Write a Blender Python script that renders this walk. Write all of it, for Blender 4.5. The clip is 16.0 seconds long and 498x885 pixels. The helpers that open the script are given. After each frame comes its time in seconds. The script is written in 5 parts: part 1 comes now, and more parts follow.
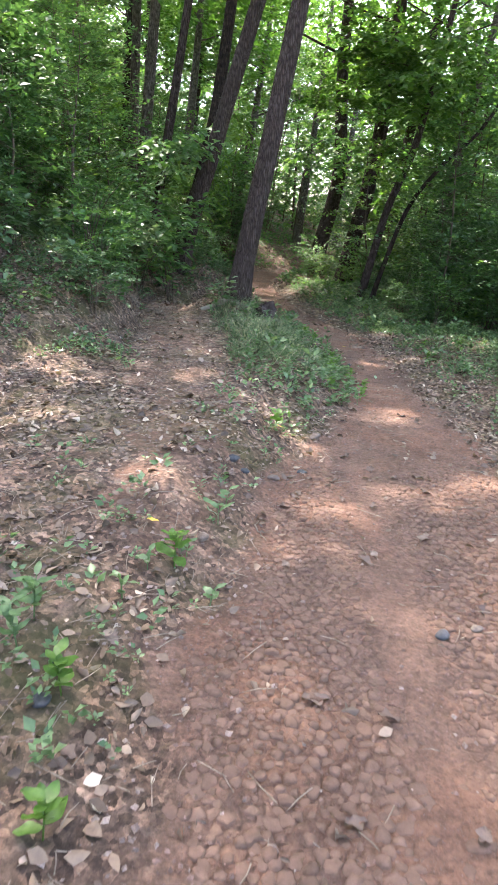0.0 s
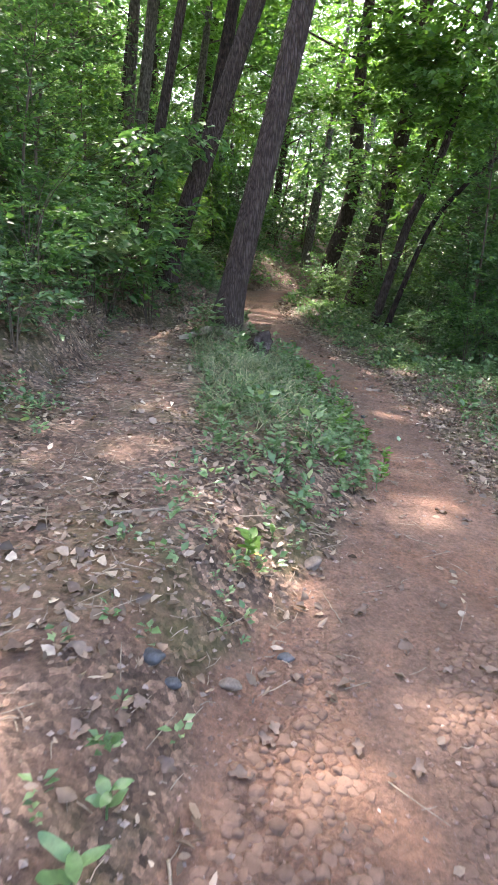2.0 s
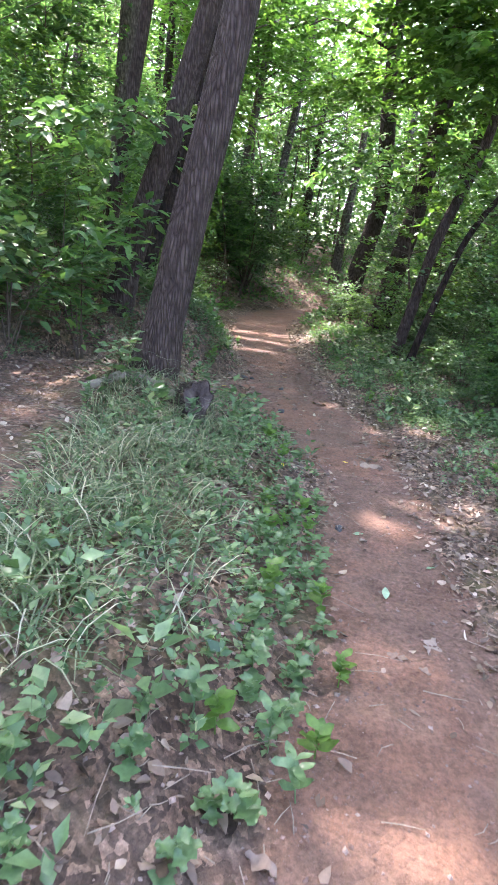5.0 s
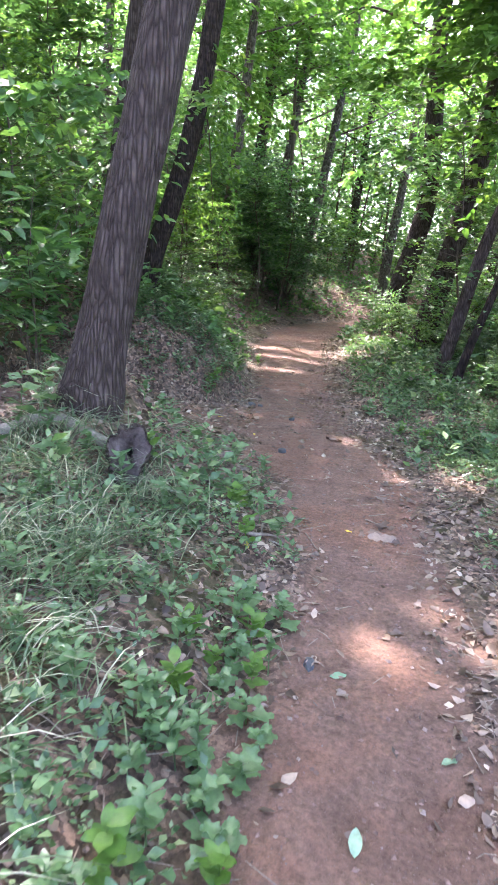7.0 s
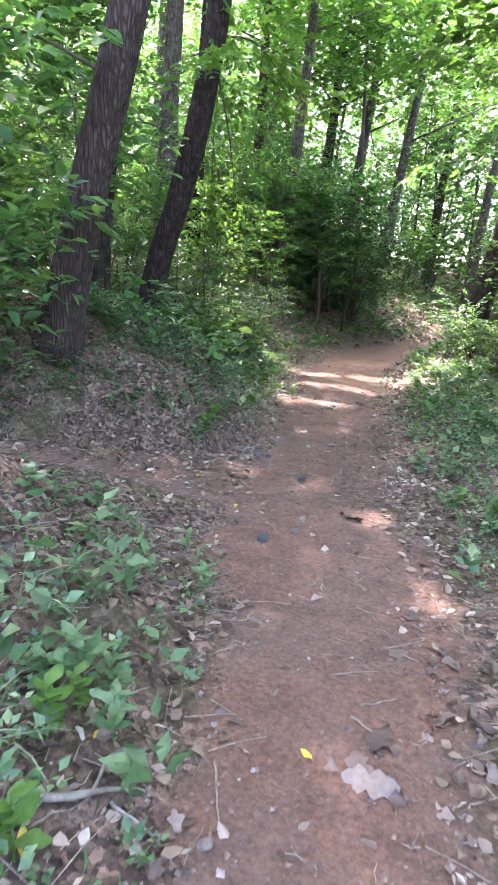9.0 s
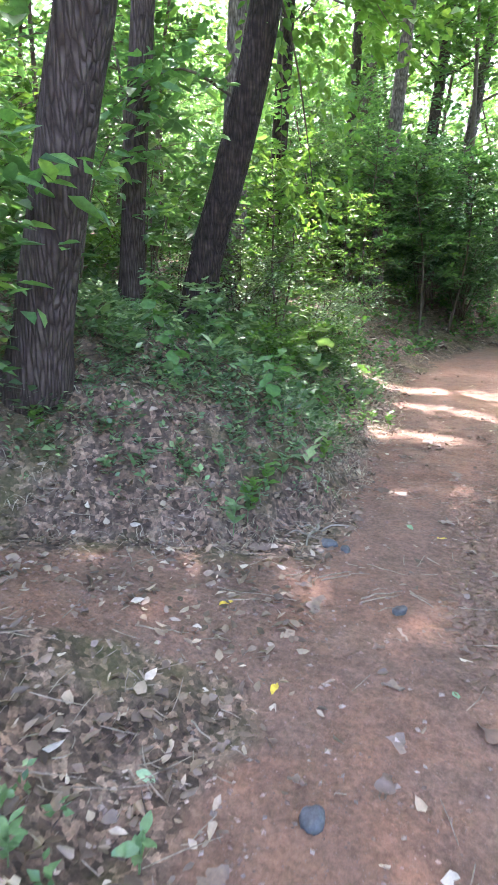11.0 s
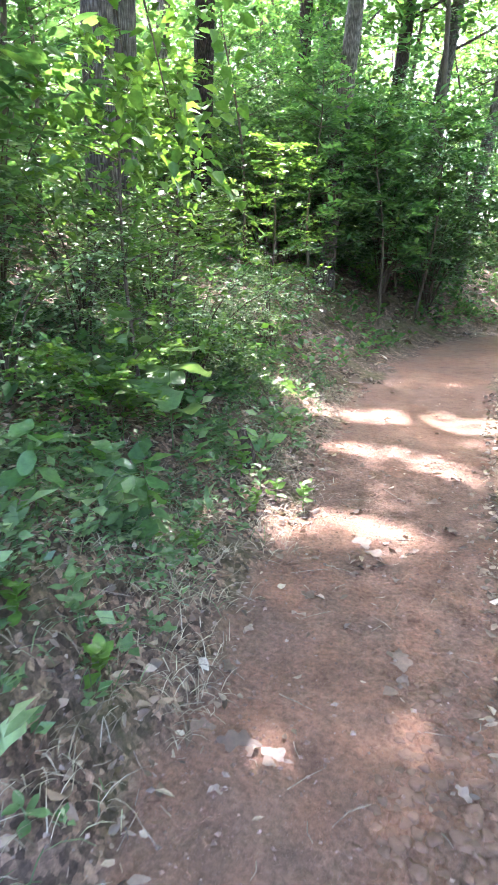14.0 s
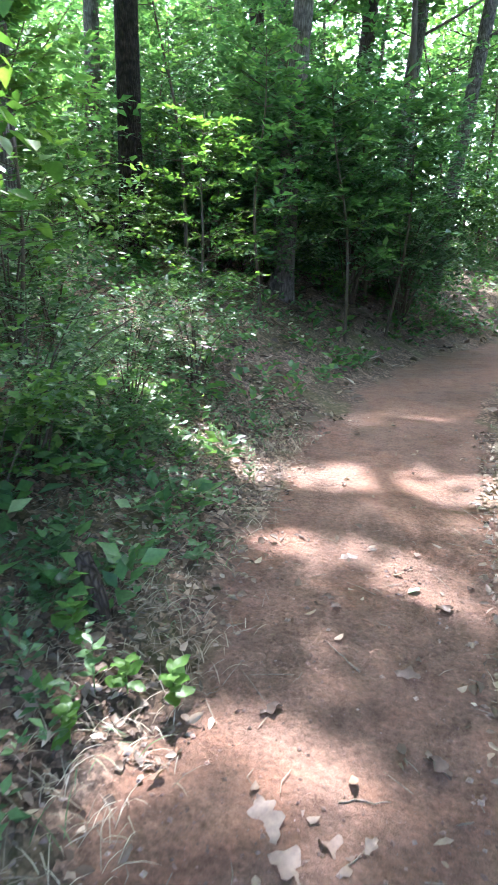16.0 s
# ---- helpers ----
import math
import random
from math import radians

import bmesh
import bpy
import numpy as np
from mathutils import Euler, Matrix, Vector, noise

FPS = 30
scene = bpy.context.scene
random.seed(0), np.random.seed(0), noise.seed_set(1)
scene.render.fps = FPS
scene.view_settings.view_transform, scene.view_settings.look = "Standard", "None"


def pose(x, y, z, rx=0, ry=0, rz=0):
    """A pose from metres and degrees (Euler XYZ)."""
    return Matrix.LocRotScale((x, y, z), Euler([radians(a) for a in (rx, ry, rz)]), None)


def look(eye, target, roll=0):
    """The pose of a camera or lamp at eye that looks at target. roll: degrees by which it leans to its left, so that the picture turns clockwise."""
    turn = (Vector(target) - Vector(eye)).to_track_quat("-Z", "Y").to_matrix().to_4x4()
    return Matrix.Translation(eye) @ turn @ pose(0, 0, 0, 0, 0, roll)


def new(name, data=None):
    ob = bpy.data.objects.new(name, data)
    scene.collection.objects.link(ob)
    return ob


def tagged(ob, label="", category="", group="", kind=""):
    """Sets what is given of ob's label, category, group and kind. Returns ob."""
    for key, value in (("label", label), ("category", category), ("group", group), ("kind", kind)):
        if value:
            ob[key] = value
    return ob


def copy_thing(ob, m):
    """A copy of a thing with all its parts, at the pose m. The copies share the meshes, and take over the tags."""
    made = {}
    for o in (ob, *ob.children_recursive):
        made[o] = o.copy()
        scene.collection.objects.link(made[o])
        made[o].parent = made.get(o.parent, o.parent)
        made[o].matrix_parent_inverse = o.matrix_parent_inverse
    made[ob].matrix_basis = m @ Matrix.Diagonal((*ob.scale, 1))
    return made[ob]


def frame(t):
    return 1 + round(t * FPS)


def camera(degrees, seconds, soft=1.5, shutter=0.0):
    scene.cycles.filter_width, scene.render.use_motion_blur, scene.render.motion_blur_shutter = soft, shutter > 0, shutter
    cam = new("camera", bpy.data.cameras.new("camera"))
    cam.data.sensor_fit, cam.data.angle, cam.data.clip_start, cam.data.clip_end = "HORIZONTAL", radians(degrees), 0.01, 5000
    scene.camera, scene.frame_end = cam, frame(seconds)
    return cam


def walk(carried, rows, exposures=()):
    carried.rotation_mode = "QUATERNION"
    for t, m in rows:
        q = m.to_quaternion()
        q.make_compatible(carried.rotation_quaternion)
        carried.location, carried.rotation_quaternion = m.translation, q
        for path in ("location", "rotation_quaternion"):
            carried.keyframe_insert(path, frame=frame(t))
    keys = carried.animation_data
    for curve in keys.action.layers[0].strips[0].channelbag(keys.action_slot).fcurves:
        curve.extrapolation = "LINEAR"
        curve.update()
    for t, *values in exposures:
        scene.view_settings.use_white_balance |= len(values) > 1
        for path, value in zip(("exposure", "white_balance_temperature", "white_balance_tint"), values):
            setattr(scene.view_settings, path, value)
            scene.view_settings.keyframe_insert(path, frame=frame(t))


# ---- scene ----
cam = camera(45.55, 16.0, soft=0.9, shutter=0.2)
# seconds, eye x y z, yaw, pitch, roll
PATH = [
    (0, 0.000, 0.000, 1.523, 2.28, -19.28, 4.60),
    (0.5, 0.031, 0.443, 1.524, 4.22, -18.33, 5.26),
    (1, 0.025, 0.908, 1.510, 3.52, -17.36, 5.40),
    (1.5, 0.053, 1.382, 1.497, 3.65, -18.33, 6.19),
    (2, 0.094, 1.859, 1.489, 2.91, -17.79, 6.23),
    (2.5, 0.155, 2.360, 1.473, 3.03, -18.47, 6.72),
    (3, 0.222, 2.826, 1.479, 3.63, -17.33, 6.72),
    (3.5, 0.329, 3.244, 1.462, 3.82, -16.16, 7.39),
    (4, 0.457, 3.653, 1.467, 3.53, -16.46, 7.81),
    (4.2, 0.503, 3.805, 1.486, 3.12, -16.89, 7.59),
    (6.3, 0.997, 5.140, 1.554, 14.17, -16.08, 5.37),
    (6.5, 1.019, 5.301, 1.547, 12.17, -16.03, 4.91),
    (7, 1.061, 5.741, 1.505, 12.40, -16.04, 5.13),
    (7.5, 1.132, 6.193, 1.459, 16.61, -15.66, 5.16),
    (8, 1.242, 6.666, 1.429, 15.23, -14.83, 5.26),
    (8.5, 1.325, 7.155, 1.402, 17.62, -13.75, 5.19),
    (9, 1.313, 7.677, 1.410, 20.93, -14.47, 3.46),
    (9.2, 1.287, 7.874, 1.430, 22.49, -14.82, 3.02),
    (11.3, 0.717, 9.770, 1.429, 30.80, -14.76, 0.97),
    (11.5, 0.690, 9.964, 1.436, 27.69, -14.40, 2.07),
    (12, 0.620, 10.451, 1.470, 24.38, -14.10, 2.26),
    (12.5, 0.549, 10.902, 1.489, 26.33, -14.86, 2.30),
    (13, 0.454, 11.291, 1.467, 25.61, -15.61, 2.25),
    (13.5, 0.354, 11.688, 1.489, 25.61, -16.98, 1.67),
    (14, 0.297, 12.114, 1.523, 27.90, -17.01, 1.41),
    (14.5, 0.216, 12.536, 1.513, 25.92, -16.29, 1.23),
    (15, 0.130, 12.975, 1.505, 25.06, -16.23, 1.34),
    (15.5, 0.058, 13.422, 1.525, 28.10, -15.87, 1.29),
    (16, -0.017, 13.907, 1.518, 26.26, -16.19, 0.35),
]
walk(cam, [(t, pose(x, y, z, 90 + pitch, 0, yaw) @ pose(0, 0, 0, 0, 0, roll)) for t, x, y, z, yaw, pitch, roll in PATH],
     exposures=[(0, 3.4, 6500, 18), (2, 3.45, 6450, 20), (4, 3.75, 6250, 24), (7, 4.2, 6050, 28), (9, 4.5, 6050, 28), (11.3, 4.85, 6050, 26), (12.5, 4.95, 6000, 26), (13.5, 5.1, 6000, 26), (14.5, 4.85, 5850, 24), (15.2, 4.78, 5700, 22), (16, 4.35, 5450, 17)])

# ---- light ----
SUN_EL, SUN_AZ = radians(58), math.atan2(-0.45, 0.9)
TO_SUN = np.array([math.sin(SUN_AZ) * math.cos(SUN_EL), math.cos(SUN_AZ) * math.cos(SUN_EL), math.sin(SUN_EL)])
world = bpy.data.worlds.new("sky")
scene.world = world
world.use_nodes = True
wn, wl = world.node_tree.nodes, world.node_tree.links
wn.clear()
sky = wn.new("ShaderNodeTexSky")
sky.sky_type, sky.sun_disc = "NISHITA", False
sky.sun_elevation, sky.sun_rotation = SUN_EL, SUN_AZ
sky.air_density, sky.dust_density, sky.ozone_density = 1.0, 4.0, 0.6
wbg, wout = wn.new("ShaderNodeBackground"), wn.new("ShaderNodeOutputWorld")
wbg.inputs["Strength"].default_value = 0.15
wl.new(sky.outputs[0], wbg.inputs["Color"])
wl.new(wbg.outputs[0], wout.inputs["Surface"])
sun = new("sun", bpy.data.lights.new("sun", "SUN"))
sun.data.energy, sun.data.angle, sun.data.color = 2.0, radians(0.9), (1.0, 0.93, 0.82)
sun.matrix_world = look(tuple(TO_SUN * 60), (0, 0, 0))


# ---- materials ----
def base_mat(name):
    m = bpy.data.materials.new(name)
    m.use_nodes = True
    m.node_tree.nodes.clear()
    return m, m.node_tree.nodes, m.node_tree.links


def ramp(nodes, stops):
    r = nodes.new("ShaderNodeValToRGB")
    e = r.color_ramp.elements
    e[0].position, e[0].color = stops[0][0], (*stops[0][1], 1)
    e[1].position, e[1].color = stops[-1][0], (*stops[-1][1], 1)
    for p, c in stops[1:-1]:
        q = e.new(p)
        q.color = (*c, 1)
    return r


def noise_tex(nodes, links, scale, detail=6, rough=0.6, stretch=None, coord="Object"):
    tc = nodes.new("ShaderNodeTexCoord")
    n = nodes.new("ShaderNodeTexNoise")
    n.inputs["Scale"].default_value, n.inputs["Detail"].default_value, n.inputs["Roughness"].default_value = scale, detail, rough
    if stretch:
        mp = nodes.new("ShaderNodeMapping")
        mp.inputs["Scale"].default_value = stretch
        links.new(tc.outputs[coord], mp.inputs["Vector"])
        links.new(mp.outputs[0], n.inputs["Vector"])
    else:
        links.new(tc.outputs[coord], n.inputs["Vector"])
    return n


def mix_rgb(nodes, links, fac, a, b, mode="MIX"):
    m = nodes.new("ShaderNodeMix")
    m.data_type, m.blend_type = "RGBA", mode
    for sock, v in ((m.inputs[0], fac), (m.inputs[6], a), (m.inputs[7], b)):
        if hasattr(v, "is_linked"):
            links.new(v, sock)
        elif isinstance(v, (int, float)):
            sock.default_value = v
        else:
            sock.default_value = (*v, 1)
    return m.outputs[2]


def leaf_mat(name, stops, through_share=0.4, gloss=0.42, island=True):
    """Leaf blade: coloured per leaf, mottled, with light passing through it."""
    m, n, l = base_mat(name)
    if island:
        pick = n.new("ShaderNodeNewGeometry").outputs["Random Per Island"]
    else:
        pick = n.new("ShaderNodeObjectInfo").outputs["Random"]
    r = ramp(n, stops)
    l.new(pick, r.inputs[0])
    mott = noise_tex(n, l, 35, 4, 0.6)
    mr = ramp(n, [(0.3, (0.72, 0.72, 0.72)), (0.7, (1.15, 1.15, 1.1))])
    l.new(mott.outputs[0], mr.inputs[0])
    col = mix_rgb(n, l, 1.0, r.outputs[0], mr.outputs[0], "MULTIPLY")
    p = n.new("ShaderNodeBsdfPrincipled")
    p.inputs["Roughness"].default_value = gloss
    l.new(col, p.inputs["Base Color"])
    t = n.new("ShaderNodeBsdfTranslucent")
    warm = mix_rgb(n, l, 1.0, col, (1.3, 1.35, 0.7), "MULTIPLY")
    l.new(warm, t.inputs["Color"])
    mx, out = n.new("ShaderNodeMixShader"), n.new("ShaderNodeOutputMaterial")
    mx.inputs[0].default_value = through_share
    l.new(p.outputs[0], mx.inputs[1])
    l.new(t.outputs[0], mx.inputs[2])
    l.new(mx.outputs[0], out.inputs[0])
    return m


def rough_mat(name, stops, scale=8, stretch=None, bump=0.4, bump_scale=40, dist=0.01, rough=0.9, vary=0.0, spec=0.25):
    """Matt natural surface: two sizes of mottling and fine relief."""
    m, n, l = base_mat(name)
    a = noise_tex(n, l, scale, 8, 0.65, stretch)
    r = ramp(n, stops)
    l.new(a.outputs[0], r.inputs[0])
    col = r.outputs[0]
    b = noise_tex(n, l, scale * 6, 5, 0.7, stretch)
    br = ramp(n, [(0.3, (0.7, 0.7, 0.7)), (0.72, (1.2, 1.2, 1.2))])
    l.new(b.outputs[0], br.inputs[0])
    col = mix_rgb(n, l, 1.0, col, br.outputs[0], "MULTIPLY")
    if vary:
        oi = n.new("ShaderNodeNewGeometry")
        vr = ramp(n, [(0.0, (1 - vary,) * 3), (1.0, (1 + vary,) * 3)])
        l.new(oi.outputs["Random Per Island"], vr.inputs[0])
        col = mix_rgb(n, l, 1.0, col, vr.outputs[0], "MULTIPLY")
    p, out = n.new("ShaderNodeBsdfPrincipled"), n.new("ShaderNodeOutputMaterial")
    p.inputs["Roughness"].default_value = rough
    p.inputs["Specular IOR Level"].default_value = spec
    l.new(col, p.inputs["Base Color"])
    c = noise_tex(n, l, bump_scale, 6, 0.7, stretch)
    bp = n.new("ShaderNodeBump")
    bp.inputs["Strength"].default_value, bp.inputs["Distance"].default_value = bump, dist
    l.new(c.outputs[0], bp.inputs["Height"])
    l.new(bp.outputs[0], p.inputs["Normal"])
    l.new(p.outputs[0], out.inputs[0])
    return m


def bark_mat(name, dark, mid, light, furrow=1.0):
    """Furrowed bark: long cracks up the trunk, coloured darker than the ridges between them."""
    m, n, l = base_mat(name)
    tc = n.new("ShaderNodeTexCoord")
    mp = n.new("ShaderNodeMapping")
    mp.inputs["Scale"].default_value = (1, 1, 0.12)
    l.new(tc.outputs["Object"], mp.inputs["Vector"])
    wob = n.new("ShaderNodeTexNoise")
    wob.inputs["Scale"].default_value = 9
    l.new(mp.outputs[0], wob.inputs["Vector"])
    add = n.new("ShaderNodeVectorMath")
    add.operation = "MULTIPLY_ADD"
    add.inputs[1].default_value = (0.06, 0.06, 0.06)
    l.new(wob.outputs["Color"], add.inputs[0])
    l.new(mp.outputs[0], add.inputs[2])
    v = n.new("ShaderNodeTexVoronoi")
    v.feature = "DISTANCE_TO_EDGE"
    v.inputs["Scale"].default_value = 40
    l.new(add.outputs[0], v.inputs["Vector"])
    vr = ramp(n, [(0.0, (0, 0, 0)), (0.28, (1, 1, 1))])
    l.new(v.outputs["Distance"], vr.inputs[0])
    a = n.new("ShaderNodeTexNoise")
    a.inputs["Scale"].default_value, a.inputs["Detail"].default_value = 13, 8
    l.new(tc.outputs["Object"], a.inputs["Vector"])
    r = ramp(n, [(0.3, dark), (0.5, mid), (0.8, light)])
    l.new(a.outputs[0], r.inputs[0])
    col = mix_rgb(n, l, 1.0, r.outputs[0], mix_rgb(n, l, vr.outputs[0], (0.45, 0.41, 0.39), (1.05, 1.02, 1.0)), "MULTIPLY")
    p, out = n.new("ShaderNodeBsdfPrincipled"), n.new("ShaderNodeOutputMaterial")
    p.inputs["Roughness"].default_value = 0.92
    p.inputs["Specular IOR Level"].default_value = 0.2
    l.new(col, p.inputs["Base Color"])
    fine = n.new("ShaderNodeTexNoise")
    fine.inputs["Scale"].default_value, fine.inputs["Detail"].default_value = 60, 6
    l.new(mp.outputs[0], fine.inputs["Vector"])
    h = n.new("ShaderNodeMath")
    h.operation = "MULTIPLY_ADD"
    h.inputs[1].default_value = 0.35
    l.new(fine.outputs[0], h.inputs[0])
    l.new(vr.outputs[0], h.inputs[2])
    bp = n.new("ShaderNodeBump")
    bp.inputs["Strength"].default_value, bp.inputs["Distance"].default_value = 0.85 * furrow, 0.018
    l.new(h.outputs[0], bp.inputs["Height"])
    l.new(bp.outputs[0], p.inputs["Normal"])
    l.new(p.outputs[0], out.inputs[0])
    return m


def ground_mat():
    """Red trodden earth on the trail, dark leaf mould elsewhere, mixed by the trail mask."""
    m, n, l = base_mat("forest_earth")
    at = n.new("ShaderNodeAttribute")
    at.attribute_name = "trodden"
    big = noise_tex(n, l, 0.9, 5, 0.6)
    dirt = ramp(n, [(0.3, (0.142, 0.084, 0.058)), (0.46, (0.174, 0.11, 0.08)), (0.56, (0.188, 0.106, 0.071)), (0.72, (0.226, 0.143, 0.1))])
    l.new(big.outputs[0], dirt.inputs[0])
    speck = noise_tex(n, l, 42, 8, 0.75)
    sr = ramp(n, [(0.32, (0.42, 0.42, 0.44)), (0.5, (0.95, 0.95, 0.95)), (0.66, (1.5, 1.46, 1.42))])
    l.new(speck.outputs[0], sr.inputs[0])
    dust = ramp(n, [(0.3, (0.52, 0.51, 0.51)), (0.5, (0.95, 0.95, 0.95)), (0.68, (1.3, 1.28, 1.25))])
    l.new(speck.outputs[0], dust.inputs[0])
    dirt_c = mix_rgb(n, l, 1.0, dirt.outputs[0], dust.outputs[0], "MULTIPLY")
    mid_n = noise_tex(n, l, 5.5, 7, 0.7)
    midr = ramp(n, [(0.3, (0.66, 0.63, 0.63)), (0.5, (1.0, 0.97, 0.96)), (0.7, (1.2, 1.12, 1.07))])
    l.new(mid_n.outputs[0], midr.inputs[0])
    dirt_c = mix_rgb(n, l, 1.0, dirt_c, midr.outputs[0], "MULTIPLY")
    grit = noise_tex(n, l, 140, 3, 0.6)
    gr = ramp(n, [(0.62, (0, 0, 0)), (0.7, (1, 1, 1))])
    l.new(grit.outputs[0], gr.inputs[0])
    dirt_c = mix_rgb(n, l, gr.outputs[0], dirt_c, (0.19, 0.135, 0.11))
    mould_n = noise_tex(n, l, 5, 9, 0.72)
    mould = ramp(n, [(0.3, (0.055, 0.036, 0.026)), (0.5, (0.12, 0.08, 0.058)), (0.7, (0.21, 0.15, 0.115))])
    l.new(mould_n.outputs[0], mould.inputs[0])
    frag = n.new("ShaderNodeTexVoronoi")
    frag.inputs["Scale"].default_value = 38
    frag_in = n.new("ShaderNodeVectorMath")
    frag_in.operation = "MULTIPLY_ADD"
    frag_in.inputs[1].default_value = (0.06, 0.06, 0.06)
    l.new(mould_n.outputs["Color"], frag_in.inputs[0])
    l.new(n.new("ShaderNodeTexCoord").outputs["Object"], frag_in.inputs[2])
    l.new(frag_in.outputs[0], frag.inputs["Vector"])
    frag_v = n.new("ShaderNodeSeparateColor")
    l.new(frag.outputs["Color"], frag_v.inputs[0])
    frag_r = ramp(n, [(0.0, (0.45, 0.43, 0.42)), (0.5, (1.0, 1.0, 1.0)), (0.85, (1.7, 1.6, 1.5)), (1.0, (2.5, 2.45, 2.4))])
    l.new(frag_v.outputs[0], frag_r.inputs[0])
    mould_c = mix_rgb(n, l, 1.0, mould.outputs[0], sr.outputs[0], "MULTIPLY")
    mould_c = mix_rgb(n, l, 1.0, mould_c, frag_r.outputs[0], "MULTIPLY")
    moss_n = noise_tex(n, l, 1.7, 5, 0.6)
    mossr = ramp(n, [(0.5, (0, 0, 0)), (0.68, (0.7, 0.7, 0.7))])
    l.new(moss_n.outputs[0], mossr.inputs[0])
    mould_c = mix_rgb(n, l, mossr.outputs[0], mould_c, (0.085, 0.085, 0.03))
    edge = noise_tex(n, l, 6, 6, 0.7)
    mm = n.new("ShaderNodeMath")
    mm.operation = "MULTIPLY_ADD"
    mm.inputs[1].default_value = 0.7
    l.new(edge.outputs[0], mm.inputs[0])
    sub = n.new("ShaderNodeMath")
    sub.operation = "SUBTRACT"
    l.new(at.outputs["Fac"], sub.inputs[0])
    sub.inputs[1].default_value = 0.35
    l.new(sub.outputs[0], mm.inputs[2])
    mr = ramp(n, [(0.35, (0, 0, 0)), (0.65, (1, 1, 1))])
    l.new(mm.outputs[0], mr.inputs[0])
    col = mix_rgb(n, l, mr.outputs[0], mould_c, dirt_c)
    p, out = n.new("ShaderNodeBsdfPrincipled"), n.new("ShaderNodeOutputMaterial")
    p.inputs["Roughness"].default_value = 0.88
    p.inputs["Specular IOR Level"].default_value = 0.25
    l.new(col, p.inputs["Base Color"])
    clod = n.new("ShaderNodeTexVoronoi")
    clod.inputs["Scale"].default_value = 24
    l.new(n.new("ShaderNodeTexCoord").outputs["Object"], clod.inputs["Vector"])
    h1 = n.new("ShaderNodeMath")
    h1.operation = "MULTIPLY_ADD"
    h1.inputs[1].default_value = -0.5
    l.new(clod.outputs["Distance"], h1.inputs[0])
    l.new(speck.outputs[0], h1.inputs[2])
    h2 = n.new("ShaderNodeMath")
    h2.operation = "MULTIPLY_ADD"
    h2.inputs[1].default_value = 0.25
    l.new(grit.outputs[0], h2.inputs[0])
    l.new(h1.outputs[0], h2.inputs[2])
    lump = n.new("ShaderNodeTexVoronoi")
    lump.feature = "DISTANCE_TO_EDGE"
    lump.inputs["Scale"].default_value = 19
    l.new(frag_in.outputs[0], lump.inputs["Vector"])
    lr = ramp(n, [(0.0, (0, 0, 0)), (0.16, (0.8, 0.8, 0.8)), (0.5, (1, 1, 1))])
    l.new(lump.outputs["Distance"], lr.inputs[0])
    broken = n.new("ShaderNodeAttribute")
    broken.attribute_name = "churned"
    lm = n.new("ShaderNodeMath")
    lm.operation = "MULTIPLY"
    l.new(lr.outputs[0], lm.inputs[0])
    l.new(broken.outputs["Fac"], lm.inputs[1])
    h3 = n.new("ShaderNodeMath")
    h3.operation = "MULTIPLY_ADD"
    h3.inputs[1].default_value = 1.5
    l.new(lm.outputs[0], h3.inputs[0])
    l.new(h2.outputs[0], h3.inputs[2])
    bp = n.new("ShaderNodeBump")
    bp.inputs["Strength"].default_value, bp.inputs["Distance"].default_value = 0.8, 0.035
    l.new(h3.outputs[0], bp.inputs["Height"])
    l.new(bp.outputs[0], p.inputs["Normal"])
    l.new(p.outputs[0], out.inputs[0])
    return m


M_GROUND = ground_mat()
M_BARK = bark_mat("grey_brown_bark", (0.044, 0.031, 0.026), (0.07, 0.051, 0.043), (0.1, 0.077, 0.066))
M_BARK_DARK = bark_mat("dark_bark", (0.018, 0.013, 0.011), (0.038, 0.026, 0.021), (0.075, 0.054, 0.043))
M_BARK_FAR = bark_mat("pale_grey_bark", (0.07, 0.06, 0.05), (0.13, 0.112, 0.095), (0.22, 0.195, 0.17), 0.6)
M_TWIG = rough_mat("twig_bark", [(0.3, (0.05, 0.035, 0.025)), (0.7, (0.13, 0.1, 0.075))], 20, (1, 1, 0.3))
M_CANOPY = leaf_mat("canopy_leaf", [(0.0, (0.05, 0.115, 0.025)), (0.5, (0.075, 0.165, 0.034)), (1.0, (0.12, 0.22, 0.045))], 0.55)
M_UNDER = leaf_mat("understory_leaf", [(0.0, (0.052, 0.118, 0.05)), (0.45, (0.08, 0.175, 0.064)), (0.85, (0.115, 0.225, 0.07)), (1.0, (0.17, 0.28, 0.075))], 0.52)
M_BRIGHT = leaf_mat("young_leaf", [(0.0, (0.06, 0.14, 0.03)), (0.6, (0.1, 0.2, 0.04)), (1.0, (0.16, 0.26, 0.055))], 0.5)
M_WEED = leaf_mat("weed_leaf", [(0.0, (0.05, 0.1, 0.042)), (0.4, (0.08, 0.15, 0.062)), (0.75, (0.12, 0.205, 0.09)), (0.92, (0.19, 0.28, 0.135)), (1.0, (0.27, 0.33, 0.17))], 0.35, 0.33)
M_THICKET = leaf_mat("thicket_leaf", [(0.0, (0.036, 0.085, 0.034)), (0.6, (0.055, 0.125, 0.048)), (1.0, (0.09, 0.175, 0.06))], 0.42)
